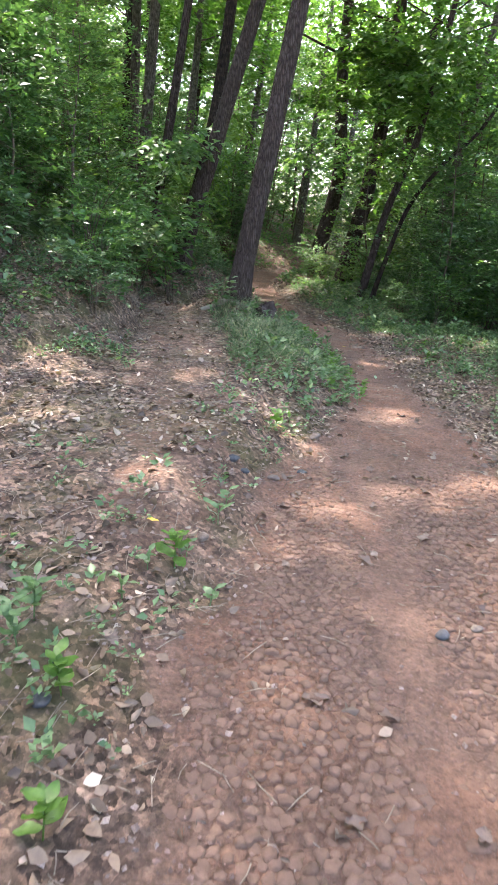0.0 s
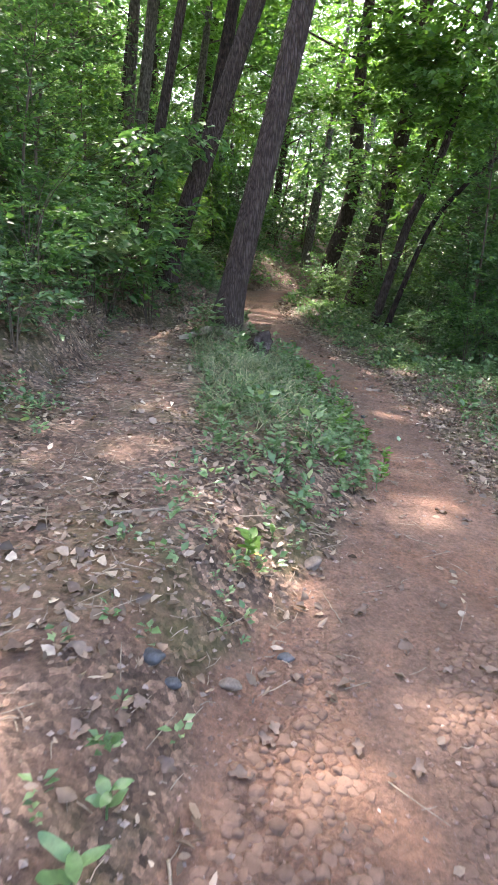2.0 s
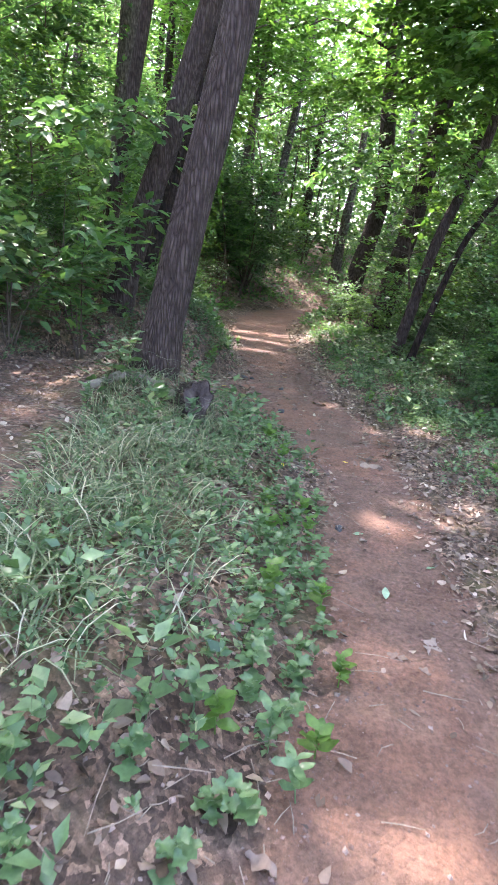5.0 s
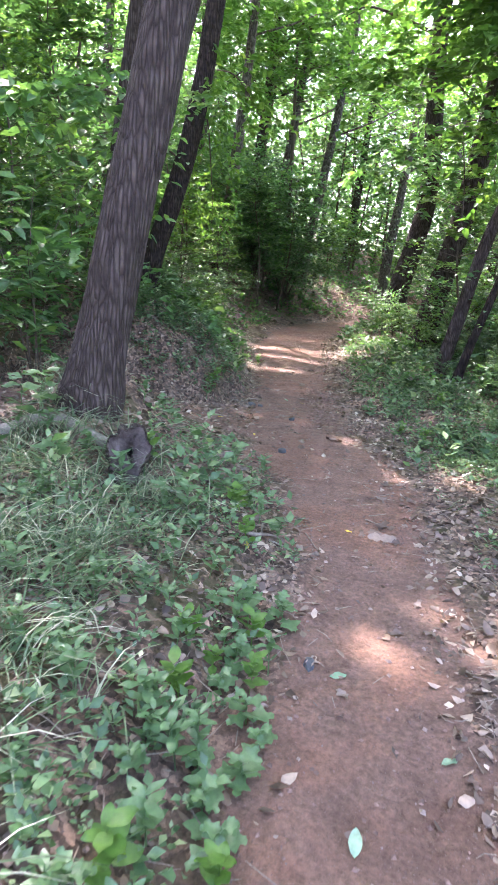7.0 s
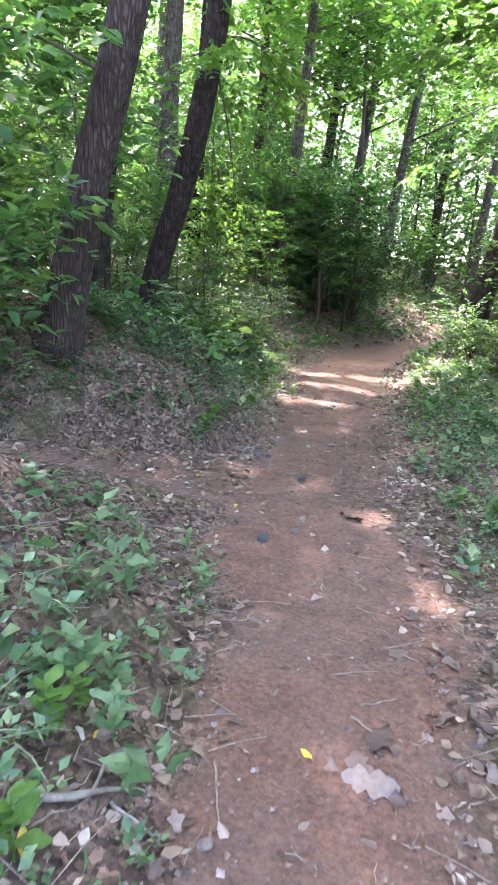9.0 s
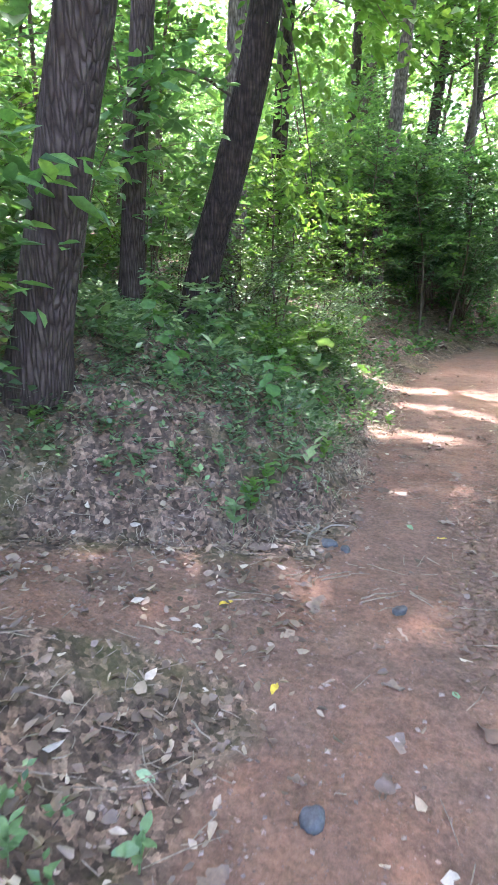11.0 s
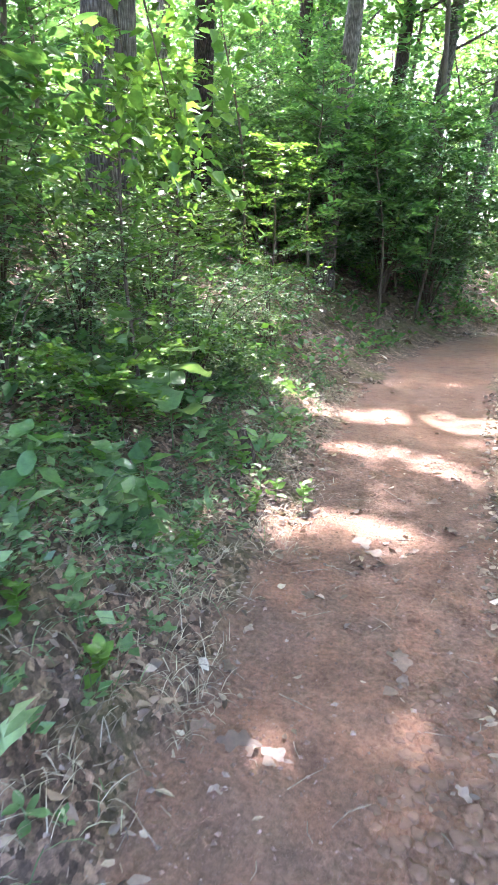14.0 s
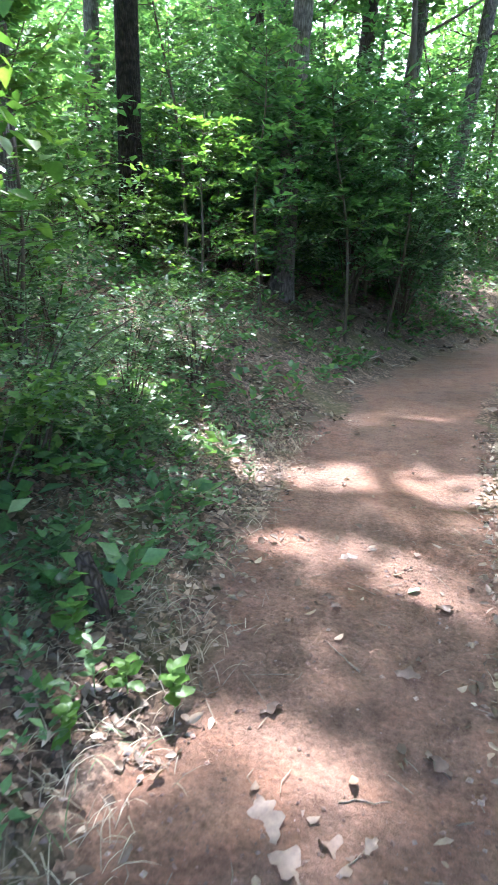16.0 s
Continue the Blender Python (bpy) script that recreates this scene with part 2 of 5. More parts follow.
M_GRASS = leaf_mat("grass_blade", [(0.0, (0.05, 0.085, 0.035)), (0.45, (0.09, 0.14, 0.06)), (0.72, (0.16, 0.21, 0.11)), (0.88, (0.3, 0.31, 0.21)), (1.0, (0.46, 0.43, 0.34))], 0.3)
M_STRAW = leaf_mat("dry_straw", [(0.0, (0.15, 0.11, 0.08)), (0.5, (0.28, 0.225, 0.17)), (1.0, (0.46, 0.4, 0.32))], 0.15, 0.6)
M_DRYLEAF = leaf_mat("dead_leaf", [(0.0, (0.06, 0.038, 0.025)), (0.4, (0.125, 0.082, 0.056)), (0.72, (0.215, 0.15, 0.108)), (0.92, (0.33, 0.25, 0.19)), (1.0, (0.46, 0.38, 0.31))], 0.12, 0.55)
M_DRYLEAF_ONE = leaf_mat("dead_leaf_single", [(0.0, (0.08, 0.05, 0.038)), (0.5, (0.135, 0.09, 0.07)), (0.85, (0.18, 0.13, 0.105)), (1.0, (0.24, 0.185, 0.155))], 0.12, 0.6, island=False)
M_GREENLEAF = leaf_mat("shed_green_leaf", [(0.0, (0.14, 0.25, 0.15)), (1.0, (0.22, 0.33, 0.21))], 0.2, 0.5, island=False)
M_YELLOWLEAF = leaf_mat("shed_yellow_leaf", [(0.0, (0.6, 0.42, 0.04)), (1.0, (0.7, 0.5, 0.08))], 0.2, 0.5, island=False)
M_STONE_DARK = rough_mat("slate_stone", [(0.3, (0.036, 0.036, 0.038)), (0.7, (0.085, 0.086, 0.092))], 18, None, 0.4, 60, 0.004, 0.6)
M_STONE = rough_mat("weathered_stone", [(0.3, (0.11, 0.082, 0.066)), (0.7, (0.22, 0.175, 0.14))], 14, None, 0.5, 50, 0.006, 0.9)
M_PEBBLE = rough_mat("pebbles", [(0.3, (0.15, 0.105, 0.085)), (0.7, (0.29, 0.225, 0.19))], 14, None, 0.5, 50, 0.004, 0.9, 0.35)
M_CLOD = rough_mat("earth_crumbs", [(0.3, (0.12, 0.074, 0.058)), (0.7, (0.22, 0.145, 0.115))], 9, None, 0.5, 60, 0.004, 0.95, 0.3)
M_LUMP = rough_mat("trampled_earth", [(0.3, (0.115, 0.069, 0.048)), (0.7, (0.165, 0.102, 0.073))], 3, None, 0.7, 70, 0.01, 0.92, 0.12)
M_STICK = rough_mat("dead_stick", [(0.3, (0.12, 0.09, 0.066)), (0.7, (0.31, 0.25, 0.19))], 20, (1, 1, 0.3), 0.5, 60, 0.003)
M_STUMP = bark_mat("rotten_stump_bark", (0.05, 0.038, 0.031), (0.095, 0.072, 0.058), (0.15, 0.12, 0.1), 1.2)
M_CUT = rough_mat("weathered_cut_wood", [(0.3, (0.05, 0.036, 0.033)), (0.7, (0.15, 0.115, 0.105))], 16, None, 1.0, 30, 0.02)
M_HOLLOW = rough_mat("rotted_wood", [(0.3, (0.015, 0.012, 0.01)), (0.7, (0.05, 0.038, 0.03))], 20)
M_LOG = rough_mat("bleached_log", [(0.3, (0.11, 0.09, 0.068)), (0.7, (0.36, 0.31, 0.25))], 10, (1, 1, 0.2), 0.6, 40, 0.008)


# ---- shape of the land ----
rng = np.random.default_rng(7)


def vnoise(x, y, s=0):
    """Smooth value noise, 0 to 1."""
    xi, yi = np.floor(x).astype(np.int64), np.floor(y).astype(np.int64)
    fx, fy = x - xi, y - yi
    fx, fy = fx * fx * (3 - 2 * fx), fy * fy * (3 - 2 * fy)

    def h(a, b):
        v = (a * 374761393 + b * 668265263 + s * 982451653) & 0x7FFFFFFF
        v = ((v ^ (v >> 13)) * 1274126177) & 0x7FFFFFFF
        return ((v ^ (v >> 16)) & 0xFFFF) / 65535.0

    return (h(xi, yi) * (1 - fx) + h(xi + 1, yi) * fx) * (1 - fy) + (h(xi, yi + 1) * (1 - fx) + h(xi + 1, yi + 1) * fx) * fy


def fbm(x, y, s=0, octaves=4):
    return sum(vnoise(x * 2 ** k, y * 2 ** k, s + k) / 2 ** k for k in range(octaves)) / sum(1 / 2 ** k for k in range(octaves))


def smooth(a, b, v):
    t = np.clip((v - a) / (b - a), 0, 1)
    return t * t * (3 - 2 * t)


LEFT_Y = [-30, 0, 1.8, 2.9, 4.3, 5.5, 6.3, 7.6, 8.8, 9.8, 10.4, 12.9, 14.1, 15.1, 16.2, 17.2, 18.5, 21.3, 24.7, 27, 30, 36, 50]
LEFT_X = [-0.8, -0.25, -0.2, 0.0, 0.3, 0.75, 0.88, 0.75, 0.75, 0.4, 0.1, -0.48, -0.76, -0.95, -1.2, -1.48, -1.8, -2.0, -1.9, -1.3, 0.2, 5, 16]
RIGHT_Y = [-30, 0, 4.7, 6.5, 8.2, 9.1, 10, 11.4, 12.6, 14.1, 15.2, 16.2, 17.2, 18.5, 20, 22, 24.5, 27, 30, 36, 50]
RIGHT_X = [1.4, 1.75, 1.75, 1.6, 1.6, 1.48, 1.3, 1.0, 0.64, 0.34, 0.17, 0.03, -0.1, -0.25, -0.45, -0.65, -0.45, 0.2, 1.8, 6.8, 18]
FORK = [(-0.5, 2.6), (-0.7, 4.4), (-1.05, 6.3), (-1.45, 8.2), (-1.75, 9.5), (-1.62, 10.5), (-0.9, 11.3), (0.2, 11.9)]
TOE_Y = [-30, -5, 0, 4, 6, 7, 8, 9.5, 10.5, 11.2, 11.6, 12.1, 12.9, 13.6]
TOE_X = [-6, -4, -3.2, -2.5, -1.8, -1.65, -1.9, -2.3, -2.55, -1.9, -1.4, -0.88, -0.56, -0.75]


def trail_left(y):
    return np.interp(y, LEFT_Y, LEFT_X)


def trail_right(y):
    return np.interp(y, RIGHT_Y, RIGHT_X)


def fork_gap(x, y):
    """Distance outside the side trail's edge."""
    best = np.full(np.shape(x), 1e9)
    for k, ((ax, ay), (bx, by)) in enumerate(zip(FORK, FORK[1:])):
        dx, dy = bx - ax, by - ay
        t = np.clip(((x - ax) * dx + (y - ay) * dy) / (dx * dx + dy * dy), 0, 1)
        best = np.minimum(best, np.hypot(x - ax - t * dx, y - ay - t * dy))
    return best - np.interp(y, [2, 4, 6, 9, 11, 12], [0.35, 0.42, 0.45, 0.42, 0.45, 0.5])


def toe(y):
    return np.where(y < 13.2, np.interp(y, TOE_Y, TOE_X), trail_left(y) - 0.05)


def bank_gap(x, y):
    """Distance up the slope from the foot of the bank, negative below it."""
    slope = (toe(y + 0.1) - toe(y - 0.1)) / 0.2
    return (toe(y) - x) / np.sqrt(1 + np.minimum(slope * slope, 4))


def trodden(x, y):
    main = np.maximum(trail_left(y) - x, x - trail_right(y))
    wob = (fbm(x * 2.2, y * 2.2, 31) - 0.5) * 0.45
    side = np.interp(y, [8.5, 10.2], [0.47, 0.85]) * (1 - smooth(-0.18, 0.24, fork_gap(x, y) + wob))
    wide = 0.3 * (1 - smooth(-0.2, 1.6, trail_left(y) - x)) * (1 - smooth(3.2, 5.2, y)) * (x < trail_left(y) + 0.5)
    return np.maximum(np.maximum(1 - smooth(-0.22, 0.3, main + wob), side), wide)


def clods(x, y, size=0.062):
    """Rounded lumps of churned earth, 0 in the cracks to 1 on the crowns."""
    gx0, gy0 = x / size, y / (size * 0.9)
    ix, iy = np.floor(gx0), np.floor(gy0)
    near, second = np.full(np.shape(x), 9.0), np.full(np.shape(x), 9.0)
    for a in (-1, 0, 1):
        for b in (-1, 0, 1):
            cx, cy = ix + a, iy + b
            px, py = cx + 0.15 + 0.7 * vnoise(cx, cy, 201), cy + 0.15 + 0.7 * vnoise(cx, cy, 207)
            d = np.hypot(gx0 - px, gy0 - py)
            second = np.minimum(second, np.maximum(near, d))
            near = np.minimum(near, d)
    return smooth(0.0, 0.5, second - near)


def churned(x, y):
    """Where feet and tyres have broken the trail up into clods."""
    inside = np.minimum(x - trail_left(y) + 0.15, trail_right(y) - x + 0.1)
    rut = np.exp(-((x - 0.62) / 0.2) ** 2) * (y < 5)
    early = (1 - smooth(3.2, 5.0, y)) * smooth(-0.05, 0.3, inside) * (1 - 0.85 * rut)
    late = smooth(11.0, 12.2, y) * (1 - smooth(13.4, 14.6, y)) * smooth(-0.62, -0.25, x - trail_right(y)) * (1 - smooth(-0.12, 0.02, x - trail_right(y)))
    return np.clip(np.maximum(early, late) + 0.25 * smooth(0.35, 0.65, fbm(x * 1.3, y * 1.3, 211)), 0, 1) * trodden(x, y)


def height(x, y):
    x, y = np.asarray(x, float), np.asarray(y, float)
    lft, rgt = trail_left(y) - x, x - trail_right(y)
    side_z = np.interp(y, [-6, 1, 2, 3, 4.3, 7, 9.5, 10.7, 11.5, 12.1], [0.1, 0.1, 0.15, 0.22, 0.28, 0.36, 0.4, 0.27, 0.1, 0.0])
    z = side_z * smooth(0.0, 1.0, lft / np.interp(y, [0, 4, 6, 8, 10], [0.6, 0.6, 1.1, 1.5, 1.3]))
    isle = np.minimum(lft, fork_gap(x, y))
    z = z + 0.36 * np.exp(-(((x + 0.85) / 0.4) ** 2 + ((y - 9.35) / 0.55) ** 2))
    z = z + 0.09 * smooth(0.05, 0.45, isle) * smooth(4.2, 5.6, y) * (1 - smooth(9.6, 10.4, y)) * (lft > 0) * (x > toe(y) - 0.6)
    d = bank_gap(x, y)
    amp = np.interp(y, [-10, 3, 6, 8.5, 11, 30], [0.3, 0.35, 0.6, 0.85, 1.0, 1.0])
    steep = 1 - smooth(12.6, 14.6, y)
    gentle = np.interp(d, [0, 0.4, 1, 2, 3, 4.5, 8, 15, 40, 400], [0, 0.14, 0.48, 0.98, 1.38, 1.8, 2.4, 3.4, 6, 12])
    z = z + amp * (1 - steep) * gentle + amp * steep * np.interp(d, [0, 0.2, 0.6, 1.1, 2, 3, 4.5, 8, 15, 40, 400], [0, 0.26, 0.8, 1.06, 1.3, 1.5, 1.8, 2.4, 3.4, 6, 12])
    rise = np.interp(y, [0, 12, 15, 20, 28], [0.1, 0.1, 0.2, 0.35, 0.3])
    z = z + rise * smooth(0.1, 1.3, rgt) - np.interp(rgt, [0, 2.4, 7, 20, 60, 400], [0, 0, 0.9, 2.4, 3.0, 3.0])
    tr = trodden(x, y)
    z = z + (1 - tr) * ((fbm(x * 1.3, y * 1.3, 3) - 0.5) * 0.16 + (fbm(x * 7, y * 7, 5) - 0.5) * 0.07)
    z = z + tr * ((fbm(x * 1.1, y * 1.1, 11) - 0.5) * 0.05 + (fbm(x * 9, y * 9, 13) - 0.5) * 0.022)
    return z + 0.012 * churned(x, y) * (clods(x, y) * (0.6 + 0.6 * fbm(x * 6, y * 6, 215)) - 0.4)


def ground_z(x, y):
    return float(height(np.array([x]), np.array([y]))[0])


# ---- mesh helpers ----
def mesh_np(name, verts, quads, material, smooth_faces=True):
    """A mesh from arrays of vertices and of three- or four-cornered faces."""
    me = bpy.data.meshes.new(name)
    verts, quads = np.asarray(verts, np.float32), np.asarray(quads, np.int32)
    k = quads.shape[1]
    me.vertices.add(len(verts))
    me.vertices.foreach_set("co", verts.ravel())
    me.loops.add(quads.size)
    me.loops.foreach_set("vertex_index", quads.ravel())
    me.polygons.add(len(quads))
    me.polygons.foreach_set("loop_start", np.arange(0, quads.size, k, dtype=np.int32))
    me.polygons.foreach_set("use_smooth", np.full(len(quads), smooth_faces))
    me.update(calc_edges=True)
    me.validate()
    me.materials.append(material)
    return me


def part_np(name, verts, quads, material, parent=None, label="", smooth_faces=True):
    ob = new(name, mesh_np(name, verts, quads, material, smooth_faces))
    if parent is not None:
        ob.parent = parent
    if label:
        ob["label"] = label
    return ob


def unit(v):
    return v / np.maximum(np.linalg.norm(v, axis=-1, keepdims=True), 1e-9)


def blades(pos, way, up, length, width, fold=0.18, droop=0.15):
    """Leaf blades of two folded quads each."""
    n = len(pos)
    way = unit(way)
    side = unit(np.cross(way, up))
    nrm = np.cross(side, way)
    length, width = np.broadcast_to(length, n)[:, None], np.broadcast_to(width, n)[:, None]
    fold, droop = [np.broadcast_to(k, n)[:, None] for k in (fold, droop)]
    at = lambda f, s, h: pos + way * length * f + side * width * s + nrm * (width * h - length * droop * f * f)
    v = np.stack([at(0, 0, 0), at(0.32, 0.5, fold), at(0.7, 0.36, fold * 0.7), at(1, 0, 0), at(0.7, -0.36, fold * 0.7), at(0.32, -0.5, fold)], 1)
    i = np.arange(n)[:, None] * 6
    q = np.stack([i + [0, 1, 2, 3], i + [0, 3, 4, 5]], 1).reshape(-1, 4)
    return v.reshape(-1, 3), q


def blades_small(pos, way, up, length, width, fold=0.2):
    """Small leaf blades of two folded triangles each."""
    n = len(pos)
    way = unit(way)
    side = unit(np.cross(way, up))
    nrm = np.cross(side, way)
    length, width = np.broadcast_to(length, n)[:, None], np.broadcast_to(width, n)[:, None]
    v = np.stack([pos, pos + way * length * 0.42 + side * width * 0.55 + nrm * width * fold, pos + way * length, pos + way * length * 0.42 - side * width * 0.55 + nrm * width * fold], 1)
    i = np.arange(n)[:, None] * 4
    return v.reshape(-1, 3), np.stack([i + [0, 1, 2], i + [0, 2, 3]], 1).reshape(-1, 3)


def spray_leaves(start, way, length, per, leaf, seed, aspect=0.45, sag=0.25, lift=0.35):
    """Leafy twigs: leaves set alternately along a sagging shoot. Gives pos, way, up, length, width of each leaf."""
    r = np.random.default_rng(seed)
    m = len(start)
    f = (np.arange(per)[None, :] + r.random((m, per)) * 0.7) / per
    way = unit(way)
    length = np.broadcast_to(length, m)[:, None]
    pos = start[:, None] + way[:, None] * (f * length)[..., None]
    pos[..., 2] -= sag * (f ** 2) * length
    pos += r.normal(0, 0.03, pos.shape) * length[..., None]
    side = unit(np.cross(way, np.array([0, 0, 1.0])) + 1e-6)
    sgn = np.where(np.arange(per) % 2 == 0, 1.0, -1.0)[None, :, None]
    ld = way[:, None] * 0.65 + side[:, None] * sgn * 0.8 + r.normal(0, 0.28, pos.shape)
    ld[..., 2] -= 0.12
    up = np.array([0, 0, 1.0]) + r.normal(0, lift, pos.shape)
    ll = leaf * (0.6 + 0.7 * r.random((m, per)))
    return pos.reshape(-1, 3), ld.reshape(-1, 3), up.reshape(-1, 3), ll.ravel(), (ll * aspect * (0.85 + 0.3 * r.random((m, per)))).ravel()


def tube(points, radii, sides=12, rough=0.0, seed=0, freq=6.0):
    """A tapering limb through points, closed at the top, with an uneven skin."""
    p = np.asarray(points, float)
    n = len(p)
    tan = unit(np.gradient(p, axis=0))
    ref = np.array([1.0, 0, 0]) if abs(tan[0][0]) < 0.9 else np.array([0, 1.0, 0])
    a = unit(np.cross(tan, np.cross(ref, tan)))
    b = np.cross(tan, a)
    th = np.linspace(0, 2 * math.pi, sides, endpoint=False)
    rad = np.asarray(radii, float)[:, None] * np.ones(sides)[None]
    if rough:
        s = np.cumsum(np.r_[0, np.linalg.norm(np.diff(p, axis=0), axis=1)])
        g1 = fbm(np.cos(th)[None] * 1.3 + 5 + s[:, None] * 0.5, np.sin(th)[None] * 1.3 + 9 + s[:, None] * 0.3 + 0 * th[None], seed)
        g2 = vnoise(th[None] * sides / 6.3 * 0.5 + 0 * s[:, None], s[:, None] * freq + np.sin(th)[None] * 2, seed + 9)
        rad = rad * (1 + rough * ((g1 - 0.5) * 1.2 + (g2 - 0.5) * 0.5))
    v = p[:, None] + a[:, None] * (np.cos(th)[None] * rad)[..., None] + b[:, None] * (np.sin(th)[None] * rad)[..., None]
    v = np.concatenate([v.reshape(-1, 3), p[-1:] + tan[-1:] * radii[-1] * 0.6])
    i, j = np.meshgrid(np.arange(n - 1), np.arange(sides), indexing="ij")
    k = (j + 1) % sides
    q = np.stack([i * sides + j, i * sides + k, (i + 1) * sides + k, (i + 1) * sides + j], -1).reshape(-1, 4)
    tip = len(v) - 1
    cap = np.array([[(n - 1) * sides + c, (n - 1) * sides + (c + 1) % sides, tip, tip] for c in range(sides)])
    return v, q, cap


def tube_mesh(name, points, radii, material, parent=None, sides=12, rough=0.0, seed=0, freq=6.0, label=""):
    v, q, cap = tube(points, radii, sides, rough, seed, freq)
    n = len(v) - 1
    ring = np.arange(n - sides, n)
    me = bpy.data.meshes.new(name)
    me.from_pydata(v.tolist(), [], q.tolist() + [[int(ring[c]), int(ring[(c + 1) % sides]), n] for c in range(sides)] + [list(range(sides))[::-1]])
    me.polygons.foreach_set("use_smooth", [True] * len(me.polygons))
    me.materials.append(material)
    ob = new(name, me)
    if parent is not None:
        ob.parent = parent
    if label:
        ob["label"] = label
    return ob


def join_tubes(parts):
    """Several tubes as one set of arrays; the tips stay closed by narrow faces."""
    vs, qs, off = [], [], 0
    for v, q, cap in parts:
        vs.append(v[:-1])
        qs.append(q + off)
        off += len(v) - 1
    return np.concatenate(vs), np.concatenate(qs)


def curve_points(ctrl, n):
    """Smooth points through control points."""
    c = np.asarray(ctrl, float)
    t = np.linspace(0, len(c) - 1, n)
    c = np.vstack([2 * c[0] - c[1], c, 2 * c[-1] - c[-2]])
    i = np.minimum(t.astype(int), len(c) - 4)
    u = (t - i)[:, None]
    p0, p1, p2, p3 = c[i], c[i + 1], c[i + 2], c[i + 3]
    return 0.5 * (2 * p1 + (p2 - p0) * u + (2 * p0 - 5 * p1 + 4 * p2 - p3) * u ** 2 + (3 * p1 - p0 - 3 * p2 + p3) * u ** 3)


# ---- ground ----
def steps(*runs):
    out = [np.arange(a, b, s) for a, b, s in runs]
    return np.concatenate(out)


gx = np.concatenate([-np.geomspace(400, 9, 26), steps((-8.5, -4, 0.22), (-4, -0.6, 0.05), (-0.6, 1.85, 0.025), (1.85, 3.2, 0.05), (3.2, 8.5, 0.22)), np.geomspace(9, 400, 26)])
gy = np.concatenate([-np.geomspace(300, 4, 22), steps((-3.6, -0.4, 0.3), (-0.4, 0.4, 0.05), (0.4, 4.6, 0.025), (4.6, 10.8, 0.05), (10.8, 15.2, 0.024), (15.2, 17, 0.05), (17, 27, 0.09), (27, 36, 0.25)), np.geomspace(37, 400, 24)])
GX, GY = np.meshgrid(gx, gy)
GZ = height(GX, GY)
nx, ny = len(gx), len(gy)
gi, gj = np.meshgrid(np.arange(ny - 1), np.arange(nx - 1), indexing="ij")
gq = np.stack([gi * nx + gj, gi * nx + gj + 1, (gi + 1) * nx + gj + 1, (gi + 1) * nx + gj], -1).reshape(-1, 4)
ground = part_np("ground", np.stack([GX, GY, GZ], -1).reshape(-1, 3), gq, M_GROUND)
mask = ground.data.attributes.new("trodden", "FLOAT", "POINT")
mask.data.foreach_set("value", trodden(GX, GY).ravel().astype(np.float32))
broken_up = ground.data.attributes.new("churned", "FLOAT", "POINT")
broken_up.data.foreach_set("value", churned(GX, GY).ravel().astype(np.float32))
tagged(ground, "red trodden earth trail with a side fork through brown leaf mould", "ground", kind="structure")

# ---- openings in the canopy: where the sun reaches the ground (x, y, half-width, half-length) ----
GAPS_NEAR = [(0.4, 3.3, 0.22, 0.16), (1.0, 3.6, 0.3, 0.14), (1.5, 3.9, 0.3, 0.16), (0.4, 2.35, 0.1, 0.08), (0.42, 1.05, 0.16, 0.08), (1.1, 5.65, 0.3, 0.13),
             (-1.55, 8.9, 0.4, 0.35), (-0.6, 5.8, 0.16, 0.12), (-0.6, 2.9, 0.2, 0.14), (1.42, 8.05, 0.36, 0.18), (1.2, 6.5, 0.2, 0.08)]
GAPS_FAR = [(1.0, 5.35, 0.25, 0.14), (0.1, 4.4, 0.3, 0.18), (-0.6, 5.1, 0.2, 0.14), (1.85, 10.5, 0.3, 0.3), (1.6, 8.4, 0.35, 0.25), (-0.3, 11.8, 0.1, 0.08),
            (0.78, 11.4, 0.16, 0.12), (0.75, 9.95, 0.16, 0.12), (1.2, 10.35, 0.15, 0.1), (0.97, 9.85, 0.12, 0.08), (1.2, 9.15, 0.12, 0.08), (-0.7, 12.0, 0.12, 0.06)]
GAPS_END = [(-0.5, 18.3, 0.9, 0.3), (-0.7, 16.8, 0.75, 0.22), (-0.6, 15.35, 0.4, 0.16), (-1.0, 15.15, 0.26, 0.16), (-1.3, 18.0, 0.5, 0.25), (0.6, 17.6, 0.7, 0.6),
            (0.9, 19.0, 0.9, 0.8), (-1.0, 20.4, 0.6, 0.2), (-3.4, 15.6, 0.5, 0.5), (-3.9, 19.0, 0.8, 0.8), (2.6, 12.8, 0.5, 0.5), (-2.6, 6.2, 0.35, 0.35)]
GAPS_SLOPE = [(-1.9, 14.2, 0.6, 0.6), (-2.4, 17.6, 0.7, 0.6), (3.4, 15.6, 0.6, 0.5), (-3.6, 11.0, 0.6, 0.5), (3.2, 9.6, 0.5, 0.4), (-3.4, 8.4, 0.4, 0.4)]
fleck_rng = np.random.default_rng(83)
FLECKS = [(fleck_rng.uniform(-4.2, 3.6), fleck_rng.uniform(0.8, 21), fleck_rng.uniform(0.0, 0.1), fleck_rng.uniform(0.0, 0.06)) for _ in range(170)]
GAPS = np.array(FLECKS + GAPS_NEAR + GAPS_FAR + GAPS_END + GAPS_SLOPE)


